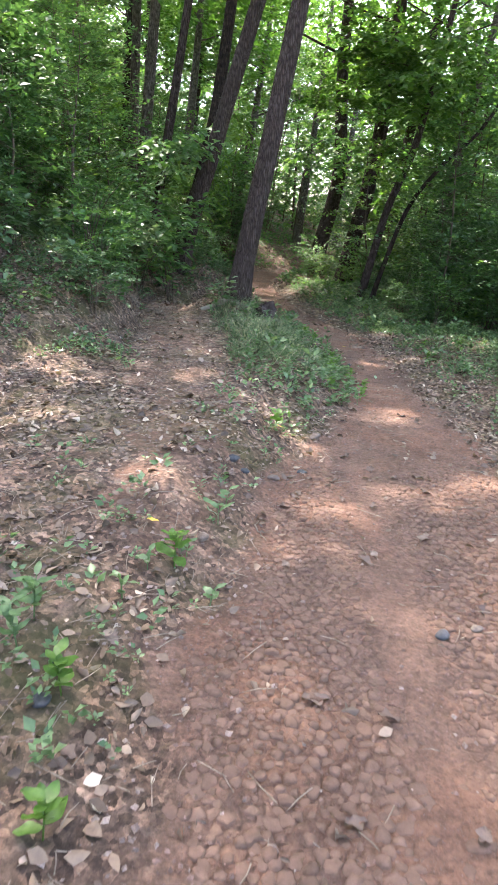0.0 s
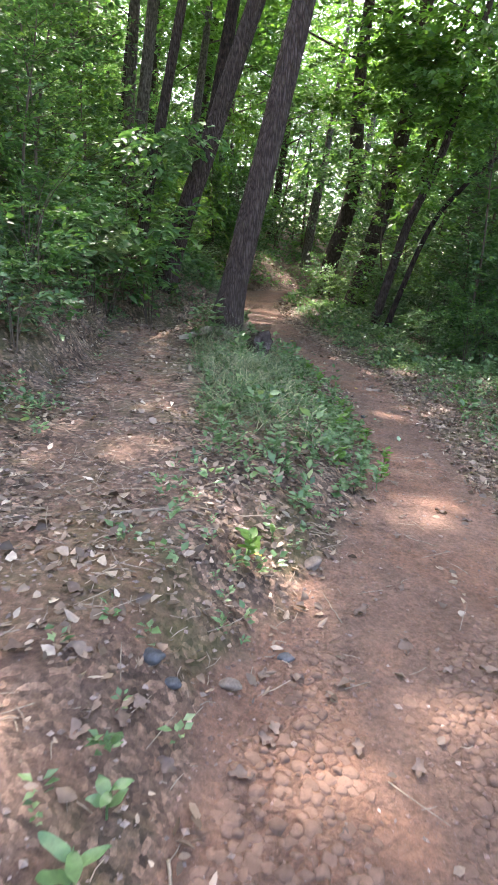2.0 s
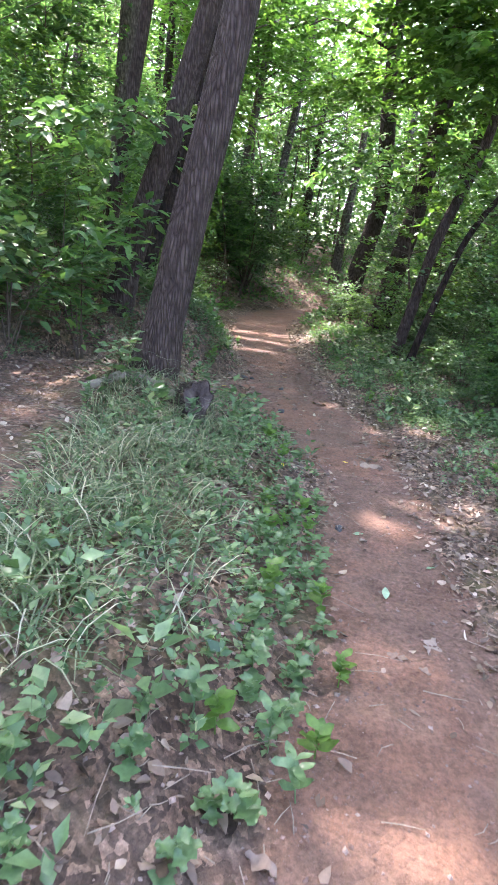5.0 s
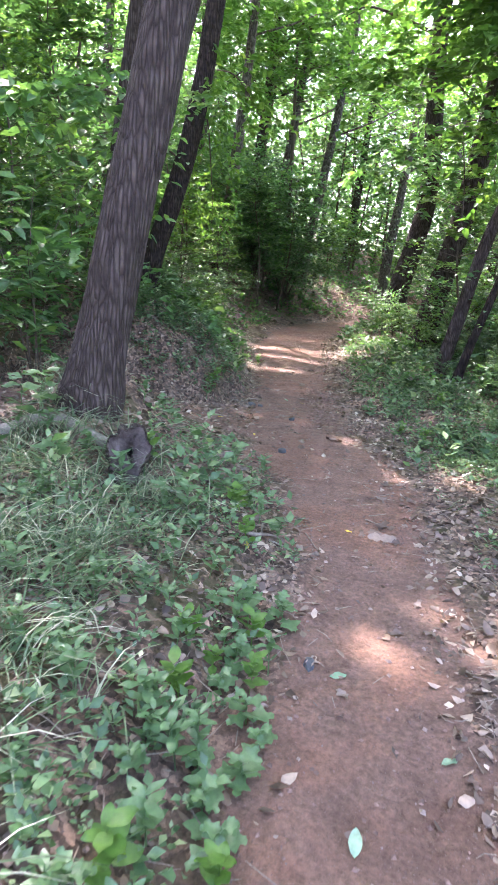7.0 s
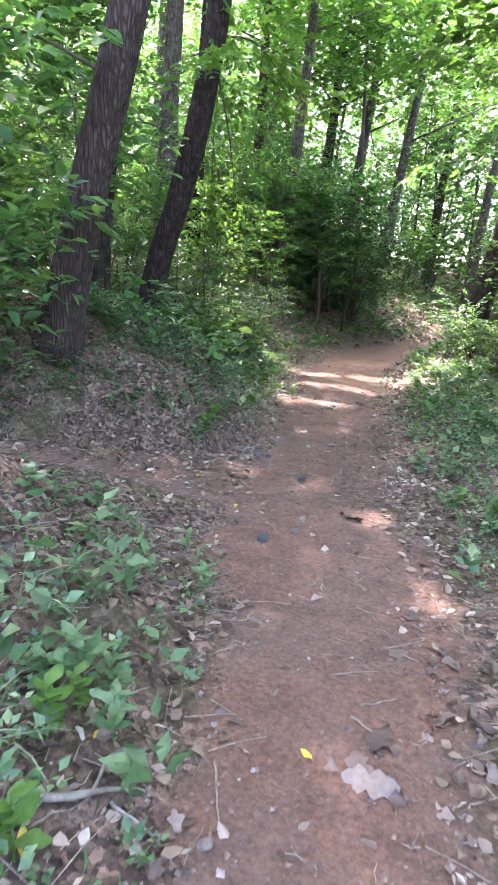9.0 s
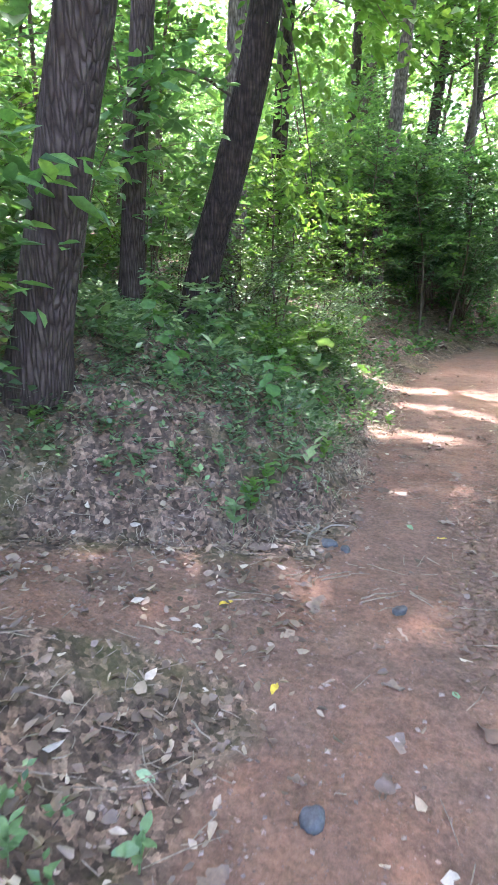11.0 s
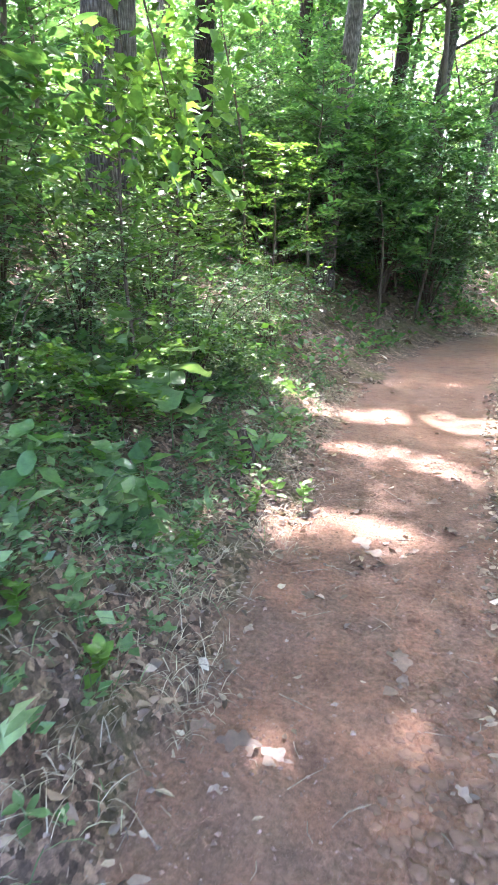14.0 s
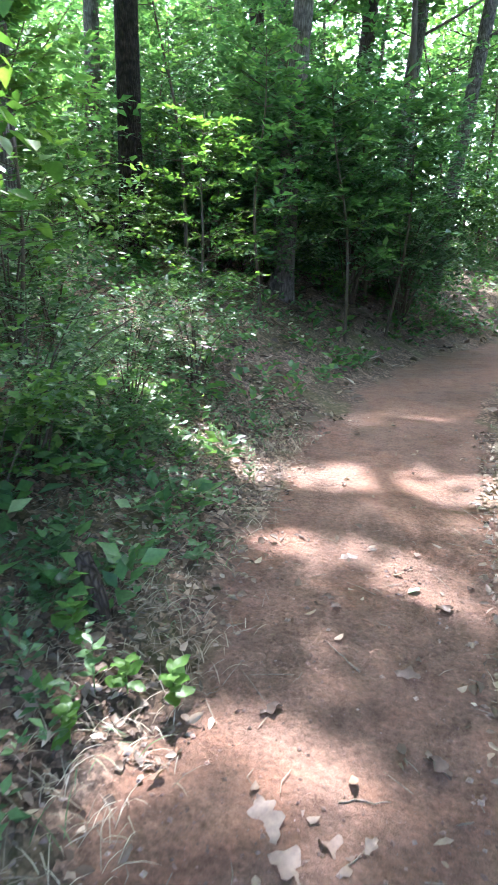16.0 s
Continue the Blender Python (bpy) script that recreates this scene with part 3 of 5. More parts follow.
def sunlit(pos, grow=0.1):
    """Which points hang in the way of a sunbeam that reaches the ground."""
    s = pos[:, 2:3] / TO_SUN[2]
    g = pos[:, :2] - s * TO_SUN[None, :2]
    hit = np.zeros(len(pos), bool)
    for x, y, a, b in GAPS:
        wob = 1 + 0.5 * (vnoise(g[:, 0] * 5, g[:, 1] * 5, 77) - 0.5)
        hit |= ((g[:, 0] - x) / (a + grow * 0.6)) ** 2 + ((g[:, 1] - y) / (b + grow * 0.6)) ** 2 < wob
    return hit & (vnoise(pos[:, 0] * 9 + pos[:, 2] * 7, pos[:, 1] * 9 - pos[:, 2] * 5, 79) > 0.18)


# ---- trees ----
TREES = []

def tree(ctrl, r0, material, label, crown_r=3.2, crown_h=5.0, leaves=2600, limbs=7, sides=20, rings=60, seed=0, flare=0.35, clear=6.0, group="woodland trees"):
    """A forest tree: bark trunk through control points, limbs, and a crown of leafy twigs."""
    r = np.random.default_rng(seed)
    root = tagged(new("tree"), label, "tree", group)
    TREES.append(root)
    base = np.array(ctrl[0], float)
    base[2] = ground_z(base[0], base[1])
    root.location = base
    c = np.asarray(ctrl, float) - base
    c[0] = (0, 0, -0.25)
    pts = curve_points(c, rings)
    hgt = pts[:, 2]
    f = np.clip(hgt / hgt[-1], 0, 1)
    rad = r0 * (1 - 0.72 * f) * (1 + flare * np.exp(-np.maximum(hgt, 0) / 0.22))
    tube_mesh("trunk", pts, rad, material, root, sides, 0.12, seed, 7)
    top = hgt[-1]
    tips, dirs = [], []
    for k in range(limbs):
        h0 = clear + (top - clear) * (0.05 + 0.85 * (k + r.random() * 0.6) / limbs)
        i = int(np.argmin(abs(hgt - h0)))
        az = k * 2.4 + r.random() * 0.8
        ln = crown_r * (0.65 + 0.5 * r.random()) * (1 - 0.45 * (h0 - clear) / max(top - clear, 1))
        d = np.array([math.cos(az), math.sin(az), 0.35 + 0.4 * r.random()])
        side = np.array([-d[1], d[0], 0]) * r.normal(0, 0.15)
        lp = [pts[i], pts[i] + d * ln * 0.4 + side * ln, pts[i] + d * ln * np.array([0.8, 0.8, 0.9]), pts[i] + d * ln * np.array([1.05, 1.05, 0.75])]
        lc = curve_points(lp, 8)
        tube_mesh("limb", lc, rad[i] * 0.27 * np.linspace(1, 0.2, 8), material, root, 7, 0.08, seed + k)
        for q in range(2, 8):
            tips.append(lc[q])
            dirs.append(d)
    tips, dirs = np.array(tips), np.array(dirs)
    per = 11
    m = int(leaves * 1.6) // per
    pick = r.integers(0, len(tips), m)
    start = tips[pick] + r.normal(0, 1, (m, 3)) * np.array([crown_r * 0.3, crown_r * 0.3, crown_h * 0.13])
    way = dirs[pick] * 0.5 + r.normal(0, 1, (m, 3)) * np.array([1, 1, 0.35])
    pos, ld, up, ll, lw = spray_leaves(start, way, 0.9, per, 0.17, seed + 5, 0.52, 0.3)
    keep = ~sunlit(pos + base)
    v, q = blades_small(pos[keep], ld[keep], up[keep], ll[keep], lw[keep])
    part_np("crown", v, q, M_CANOPY, root, "leafy green crown")
    return root


def lean(base, mid, top_h, bend=0.0):
    """Control points of a leaning trunk: from base through mid, easing upright towards the top."""
    b, m = np.array(base, float), np.array(mid, float)
    s = (m - b) / (m[2] - b[2])
    a = m + s * (top_h - m[2]) * 0.45 * np.array([0.9, 0.9, 1])
    a[2] = m[2] + (top_h - m[2]) * 0.45
    t = a + s * (top_h - a[2]) * np.array([0.55 + bend, 0.55 + bend, 1])
    t[2] = top_h
    return [b, (b + m) / 2 + np.array([0.0, 0.0, 0.0]), m, a, t]


tree(lean((-0.74, 9.05, 0.55), (-0.38, 9.34, 3.0), 14), 0.155, M_BARK, "leaning grey-brown furrowed oak trunk beside the trail island", seed=1, sides=40, rings=150)
tree(lean((-2.15, 11.85, 0.8), (-1.42, 11.9, 3.4), 14), 0.165, M_BARK, "leaning dark grey oak trunk on the bank", seed=2, sides=36, rings=130)
tree([(-2.56, 13.98, 1.15), (-2.37, 14.0, 1.65), (-2.15, 14.04, 2.35), (-1.92, 14.12, 3.4), (-1.72, 14.2, 5.0), (-1.4, 14.4, 9), (-1.2, 14.6, 14)], 0.15, M_BARK_DARK, "blackish-brown trunk with a kink on top of the bank", seed=3, sides=32, rings=120)
tree(lean((-3.05, 13.75, 1.4), (-2.75, 13.65, 3.3), 13), 0.11, M_BARK, "slim brown trunk standing behind the bank edge", seed=4, sides=24, rings=90)
tree(lean((-4.2, 17.2, 1.7), (-3.95, 17.0, 4.6), 15), 0.17, M_BARK_FAR, "pale grey ridged trunk behind saplings", seed=5, sides=24, rings=80)
tree(lean((-6.1, 22.0, 2.0), (-5.8, 21.7, 5.0), 15), 0.2, M_BARK_DARK, "straight dark trunk on the upper slope", seed=6, sides=24, rings=80)
tree(lean((-4.25, 23.7, 1.5), (-4.05, 23.7, 4.2), 13), 0.2, M_BARK_FAR, "grey trunk with a pale scar at its foot", seed=7, sides=24, rings=80)
tree([(1.02, 22.0, 0.3), (1.06, 22, 1.35), (1.3, 22, 2.6), (1.42, 22, 4.0), (1.15, 22, 7.0), (1.2, 22, 11), (1.5, 22, 15)], 0.27, M_BARK, "grey trunk with a swept base beside the trail", seed=8, sides=24, rings=80, clear=5.4, leaves=4200, limbs=10)
tree([(1.66, 18.8, 0.2), (1.73, 18.8, 0.75), (1.88, 18.8, 1.7), (2.1, 18.8, 3.1), (2.28, 18.8, 5.4), (2.4, 18.9, 10), (2.6, 19, 14)], 0.25, M_BARK, "leaning reddish-brown trunk behind verge weeds", seed=9, sides=24, rings=80, clear=5.2, leaves=4200, limbs=10)
tree([(1.78, 15.2, 0.1), (1.95, 15.2, 0.9), (2.2, 15.2, 2.3), (2.58, 15.2, 3.5), (2.8, 15.2, 4.8), (3.2, 15.3, 8), (3.4, 15.4, 11)], 0.1, M_BARK, "crooked slanting trunk with a peeled pale streak", seed=10, sides=20, rings=70, clear=4.8, leaves=3000)
tree([(1.98, 14.6, 0.1), (2.2, 14.6, 1.0), (2.58, 14.6, 2.35), (3.2, 14.6, 3.3), (4.0, 14.7, 4.2), (4.8, 14.8, 6.0), (5.2, 14.9, 8)], 0.06, M_BARK_DARK, "thin dark slanting tree at the trail edge", seed=11, sides=14, rings=50, leaves=1500, limbs=5, clear=4.5)

# further trunks that close the wood on every side; those at y <= 0 are unseen, added for closure and shade
FAR_TREES = [(-4.7, 18.2, 0.16, 0.1), (-5.2, 30, 0.24, 0.35), (-4.4, 31, 0.22, 0.5), (-2.8, 30, 0.2, 0.55), (-6.4, 27, 0.2, 0.1), (-7.8, 30, 0.2, 0.55), (-8.5, 24, 0.18, 0.2),
             (-6.8, 15, 0.17, 0.2), (-9.5, 17, 0.2, 0.15), (-5.5, 10.5, 0.16, 0.3), (-7.5, 12, 0.18, 0.2), (-5.2, 6, 0.17, 0.2), (-7.5, 3, 0.2, 0.1), (3.3, 24, 0.22, 0.4)]
FAR_TREES2 = [(4.2, 19.5, 0.16, 0.5), (5.5, 16.5, 0.14, 0.3), (6.5, 21, 0.2, 0.3), (5.2, 27, 0.2, 0.3), (0.3, 33, 0.22, 0.3), (-1.8, 38, 0.24, 0.2), (2.6, 37, 0.22, 0.2), (8, 12, 0.17, 0.2),
              (6.5, 6, 0.17, 0.1), (5, 0, 0.18, 0.1), (-4.5, -2, 0.17, 0.2), (0.5, -7, 0.2, 0.1), (-3.5, -9, 0.2, 0.1), (5, -9, 0.2, 0.1), (-10, 36, 0.24, 0.2), (8, 35, 0.24, 0.2)]
for k, (x, y, r0, ln) in enumerate(FAR_TREES + FAR_TREES2):
    z = ground_z(x, y)
    tree(lean((x, y, z), (x + ln * 0.8, y + rng.normal(0, 0.2), z + 3.5), z + 13 + 3 * rng.random()), r0, (M_BARK_FAR, M_BARK, M_BARK_FAR)[k % 3],
         "tall grey forest trunk with high crown", seed=30 + k, sides=12, rings=26, leaves=2500 if y > 20 else 1300, limbs=7, clear=4.6 if y > 20 else 5.5)


# ---- saplings and shrubs ----
def sapling(seed, tall, material, label, leaf=0.13, sprays=110):
    """A slim understory tree with tiers of flat leafy twigs."""
    r = np.random.default_rng(seed)
    root = tagged(new("sapling"), label, "sapling", "understory saplings")
    top = np.array([r.normal(0, 0.25), r.normal(0, 0.25), tall])
    pts = curve_points([(0, 0, -0.15), top * 0.4 + np.array([r.normal(0, 0.1), r.normal(0, 0.1), 0]), top * 0.75, top], 16)
    tube_mesh("stem", pts, np.linspace(0.006 * tall + 0.004, 0.004, 16), M_TWIG, root, 7, 0.05, seed)
    h = 0.18 + 0.82 * r.random(sprays) ** 0.8
    i = np.clip((h * 15).astype(int), 0, 15)
    az = r.random(sprays) * 6.283
    way = np.stack([np.cos(az), np.sin(az), 0.25 + 0.3 * r.random(sprays)], 1)
    reach = tall * 0.3 * (1.15 - 0.75 * h) * (0.4 + 0.8 * r.random(sprays))
    start = pts[i] + way * reach[:, None] * 0.35
    tw = []
    for k in range(sprays):
        if k % 2 == 0:
            e = start[k] + way[k] * reach[k] * np.array([1, 1, 0.5])
            tw.append(tube(np.array([pts[i[k]], (pts[i[k]] + e) / 2 + np.array([0, 0, 0.04]), e]), [0.006, 0.004, 0.002], 4))
    tv, tq = join_tubes(tw)
    part_np("branch_frame", tv, tq, M_TWIG, root)
    pos, ld, up, ll, lw = spray_leaves(start, way, reach, 24, leaf * 0.72, seed + 1, 0.5, 0.3)
    v, q = blades_small(pos, ld, up, ll, lw)
    part_np("foliage", v, q, material, root)
    return root


def shrub(seed, tall, material, label, leaf=0.1, sprays=60, per=11, spread=0.8, aspect=0.5, name="shrub", group="woodland shrubs"):
    """A many-stemmed shrub, loose in outline."""
    r = np.random.default_rng(seed)
    root = tagged(new(name), label, "shrub", group)
    stems, tips, ways = [], [], []
    for k in range(max(4, sprays // 9)):
        az, out = r.random() * 6.283, spread * tall * (0.15 + 0.75 * r.random())
        e = np.array([math.cos(az) * out, math.sin(az) * out, tall * (0.45 + 0.55 * r.random())])
        p = curve_points([(r.normal(0, 0.04), r.normal(0, 0.04), -0.1), e * np.array([0.35, 0.35, 0.6]), e], 7)
        stems.append(tube(p, np.linspace(0.005 + 0.004 * tall, 0.002, 7), 4))
        for q in range(2, 7):
            tips.append(p[q])
            ways.append(np.array([math.cos(az), math.sin(az), 0.3]))
    sv, sq = join_tubes(stems)
    part_np("stem", sv, sq, M_TWIG, root)["kind"] = "stuff"
    tips, ways = np.array(tips), np.array(ways)
    pick = r.integers(0, len(tips), sprays)
    way = ways[pick] + r.normal(0, 0.6, (sprays, 3)) * np.array([1, 1, 0.5])
    pos, ld, up, ll, lw = spray_leaves(tips[pick], way, tall * 0.42, per * 2 if leaf < 0.15 else per, leaf * (0.72 if leaf < 0.15 else 0.85), seed + 1, aspect, 0.25)
    v, q = (blades_small if leaf < 0.15 else blades)(pos, ld, up, ll, lw)
    part_np("foliage", v, q, material, root)
    return root


SAPLINGS = [sapling(101, 4.2, M_UNDER, "slim sapling with tiers of mid-green leaves", 0.14, 85), sapling(102, 5.2, M_UNDER, "tall thin sapling with drooping green leaves", 0.15, 95),
            sapling(103, 3.0, M_BRIGHT, "young sapling with bright yellow-green leaves", 0.13, 75), sapling(104, 6.2, M_UNDER, "whippy understory tree with dark green foliage", 0.16, 105),
            sapling(105, 3.6, M_UNDER, "bushy sapling with broad dark leaves", 0.18, 72)]
SHRUBS = [shrub(201, 1.1, M_UNDER, "leafy dark green shrub on the woodland floor", 0.11, 44), shrub(202, 1.5, M_UNDER, "loose arching shrub with mid-green leaves", 0.12, 54),
          shrub(203, 0.8, M_WEED, "low shrub with blue-green leaves", 0.1, 44), shrub(204, 1.2, M_BRIGHT, "shrub with fresh yellow-green leaves", 0.11, 44),
          shrub(205, 1.0, M_WEED, "broad-leaved bush with large soft leaves", 0.17, 34, 7, 0.8, 0.7)]
SHRUBS.append(shrub(206, 1.7, M_UNDER, "tall shrub with long drooping leaflets on the bank", 0.2, 46, 9, 0.6, 0.4))
SHRUBS.append(shrub(207, 1.3, M_WEED, "fine-leaved bush on the bank", 0.07, 90, 12, 0.75, 0.5))
THICKETS = [shrub(211, 3.8, M_THICKET, "dense dark green thicket overhanging the trail bend", 0.149, 300, 16, 0.6, 0.55, "thicket", "dark thickets"),
            shrub(212, 2.6, M_THICKET, "dark leafy thicket behind the trail", 0.14, 220, 14, 0.75, 0.55, "thicket", "dark thickets")]
used = set()


def put(kinds, k, x, y, scale=1.0, turn=None, sink=0.0):
    """The first use of a kind moves the original, later ones copy it."""
    turn = rng.random() * 360 if turn is None else turn
    ob = kinds[k]
    m = pose(x, y, ground_z(x, y) - sink, rng.normal(0, 3), rng.normal(0, 3), turn)
    if ob.name in used:
        ob = copy_thing(ob, m)
    else:
        used.add(ob.name)
        ob.matrix_basis = m
    ob.scale = (scale, scale, scale)
    return ob


def scatter(n, x0, x1, y0, y1, test, seed, gap=0.0):
    r = np.random.default_rng(seed)
    got, tries = [], 0
    while len(got) < n and tries < n * 60:
        tries += 1
        x, y = r.uniform(x0, x1), r.uniform(y0, y1)
        if test(x, y) and all((x - a) ** 2 + (y - b) ** 2 > gap * gap for a, b in got):
            got.append((x, y))
    return got


def bank_d(x, y):
    return float(bank_gap(np.array([x]), np.array([y]))[0])


def right_d(x, y):
    return float(x - trail_right(y))


# understory that stands out along the walk: kind, x, y, size
for k, x, y, sc in [(2, -2.3, 15.4, 0.75), (2, -3.0, 16.6, 0.75), (2, -3.2, 19.0, 0.8), (4, -2.9, 23.2, 1.1), (4, -2.7, 25.0, 1.2), (0, -3.4, 26.2, 1.0), (2, 2.5, 17.5, 1.3), (0, 3.4, 13.6, 1.0),
                    (4, 3.7, 16.2, 1.0), (2, 3.1, 19.6, 1.2), (0, 4.0, 11.2, 0.9), (0, -3.1, 8.8, 0.7), (4, -3.4, 7.2, 0.7), (1, -3.6, 10.3, 0.7), (2, -3.6, 12.4, 0.9), (4, -4.2, 9.6, 0.9), (0, -5.0, 13.4, 1.3), (3, -6.2, 15.6, 1.1), (1, -5.6, 11.8, 1.2), (4, -4.9, 15.4, 1.2), (3, -7.2, 13.2, 1.3), (0, -7.6, 16.4, 1.5),
                    (1, -6.6, 18.6, 1.2), (0, -5.0, 24.0, 1.0), (3, -8.0, 20.0, 1.3), (4, -3.6, 21.6, 1.0), (0, 4.6, 18.0, 1.6), (3, 5.6, 21.5, 1.5), (1, 6.6, 17.0, 1.6), (0, 5.2, 25.0, 1.9), (3, 7.6, 22.0, 1.7), (4, 4.2, 22.6, 1.7),
                    (1, 6.2, 14.4, 1.5), (0, 8.2, 18.0, 1.9), (4, 3.6, 26.6, 1.9), (0, -5.6, 17.2, 1.5), (4, -7.0, 14.6, 1.7), (0, -8.5, 12.0, 1.8)]:
    put(SAPLINGS, k, x, y, sc)
for k, x, y, sc in [(2, -1.98, 6.2, 0.95), (0, -2.1, 6.9, 0.9), (1, -2.5, 7.6, 0.85), (4, -2.45, 8.6, 0.9), (4, -2.7, 9.6, 0.95), (1, -2.8, 10.4, 0.9), (3, -2.0, 14.6, 0.7), (3, -2.1, 15.6, 0.7),
                    (0, -2.3, 16.6, 0.6), (3, 1.5, 17.9, 0.75), (3, 1.3, 19.3, 0.8), (2, 0.9, 20.6, 0.9), (2, 2.6, 13.0, 0.9), (1, 2.9, 11.6, 0.9), (4, -3.3, 12.6, 0.6), (4, -1.9, 13.4, 0.55)]:
    put(SHRUBS, k, x, y, sc)
for k, x, y, sc in [(0, -3.6, 25.6, 1.0), (0, -4.9, 25.0, 0.95), (1, -2.75, 26.3, 1.15), (1, -5.6, 23.6, 1.0), (1, 3.0, 22.6, 1.0),
                    (0, 3.6, 28.5, 1.1), (0, 4.6, 33.5, 1.3), (0, -6.5, 28.5, 1.1), (0, 6.4, 26.5, 1.1), (0, -9.0, 27.0, 1.2), (0, -6.0, 33.0, 1.3), (0, 9.0, 30.0, 1.3), (0, 7.6, 36.5, 1.4),
                    (0, -9.4, 18.6, 1.1), (0, -9.6, 24.6, 1.1), (0, -8.0, 14.0, 0.9), (0, 5.6, 14.4, 0.9), (0, 6.4, 18.6, 1.0),
                    (1, 4.4, 16.0, 1.0), (1, 4.9, 19.4, 1.1), (1, 4.6, 12.4, 1.0), (1, -4.6, 10.6, 0.9), (1, -5.2, 8.2, 1.0), (1, -4.4, 6.6, 0.9), (1, 6.6, 22.6, 1.2), (0, -11.0, 22.0, 1.2), (0, -10.5, 31.5, 1.3)]:
    put(THICKETS, k, x, y, sc)
for k, x, y, sc in [(5, -2.0, 10.5, 0.9), (5, -2.5, 11.2, 1.0), (5, -2.35, 9.7, 0.85), (5, -2.3, 8.9, 0.75), (5, -3.0, 13.0, 0.95), (6, -2.3, 16.0, 0.8), (6, -2.6, 17.2, 0.8),
                    (6, -2.9, 18.6, 0.8), (6, -2.5, 14.4, 0.9), (6, -3.0, 15.6, 1.0), (6, -3.4, 17.0, 1.1), (5, -3.3, 14.2, 1.0), (5, -3.9, 15.6, 1.1), (6, 2.2, 16.6, 0.7), (6, 2.3, 19.0, 0.9), (5, 3.2, 18.0, 0.9), (6, 2.9, 15.0, 0.8)]:
    put(SHRUBS, k, x, y, sc)
for k, (x, y) in enumerate(scatter(28, -13, -1.2, -2, 32, lambda x, y: bank_d(x, y) > 3.0 and not (-6.5 < x < -2 and 13 < y < 22), 1, 0.8)):
    put(SAPLINGS, (0, 3, 2, 1, 4, 1)[k % 6], x, y, 0.8 + 0.35 * rng.random())
for k, (x, y) in enumerate(scatter(32, 1, 13, 0, 34, lambda x, y: right_d(x, y) > 2.6, 2, 0.9)):
    put(SAPLINGS, (0, 4, 1, 2, 3)[k % 5], x, y, 0.75 + 0.35 * rng.random())
for k, (x, y) in enumerate(scatter(56, -9, -1, 4, 30, lambda x, y: (0.75 if y < 12 else 1.5) < bank_d(x, y) < 6 and not (-3.3 < x < -1.0 and 12 < y < 14.3), 3, 0.45)):
    put(SHRUBS, (0, 1, 4, 3, 2, 1)[k % 6], x, y, 0.6 + 0.5 * rng.random())
for k, (x, y) in enumerate(scatter(46, 0.4, 8, 2, 30, lambda x, y: 1.5 < right_d(x, y) < 6, 4, 0.45)):
    put(SHRUBS, (0, 1, 2, 4, 3)[k % 5], x, y, 0.6 + 0.5 * rng.random())
for k, (x, y) in enumerate(scatter(46, -16, 16, 27, 44, lambda x, y: not (-1.2 < x - np.interp(y, LEFT_Y, LEFT_X) < 2.8), 5, 1.2)):
    put(SAPLINGS, (0, 3, 1, 4)[k % 4], x, y, 1.7 + 0.7 * rng.random())
for k, (x, y) in enumerate(scatter(64, -15, 15, 22, 46, lambda x, y: bank_d(x, y) > 2.2 or right_d(x, y) > 2.0, 6, 1.0)):
    put(SHRUBS, (0, 1, 0, 3)[k % 4], x, y, 1.7 + 0.9 * rng.random())
for k, (x, y) in enumerate(scatter(34, -13, -4, 2, 24, lambda x, y: bank_d(x, y) > 3.2, 8, 1.0)):
    put(SHRUBS, (0, 1, 4, 3)[k % 4], x, y, 1.4 + 0.7 * rng.random())
for k, (x, y) in enumerate(scatter(26, 4, 12, 4, 24, lambda x, y: right_d(x, y) > 3.5, 9, 1.0)):
    put(SHRUBS, (0, 1, 2, 3)[k % 4], x, y, 1.4 + 0.7 * rng.random())


# ---- far woods: the leaves of distant trees that close the view ----
def far_woods(n, seed):
    r = np.random.default_rng(seed)
    side = r.random(n)
    x = np.where(side < 0.5, r.uniform(-34, 36, n), np.where(side < 0.75, r.uniform(15, 26, n), r.uniform(-27, -16, n)))
    y = np.where(side < 0.5, r.uniform(44, 56, n), r.uniform(-4, 46, n))
    z = height(x, y)
    clump = fbm(x * 0.16 + 4, y * 0.16 + z * 0.1, 301)
    tall = 7 + 13 * clump
    h = r.random(n) * tall
    lump = fbm(x * 0.5 + h * 0.35, y * 0.5 + h * 0.55, 305)
    keep = (lump > 0.455) | (h < 6.5)
    pos = np.column_stack([x, y, z + h])[keep]
    m = len(pos)
    way = r.normal(0, 1, (m, 3)) * np.array([1, 1, 0.4])
    up = np.array([0, 0, 1.0]) + r.normal(0, 0.5, (m, 3))
    ll = 0.55 * (0.5 + 0.8 * r.random(m))
    return blades_small(pos, way, up, ll, ll * 0.6)


v, q = far_woods(115000, 900)
tagged(part_np("far_woods", v, q, M_UNDER), "hazy green foliage of distant woodland", "woodland", kind="stuff")

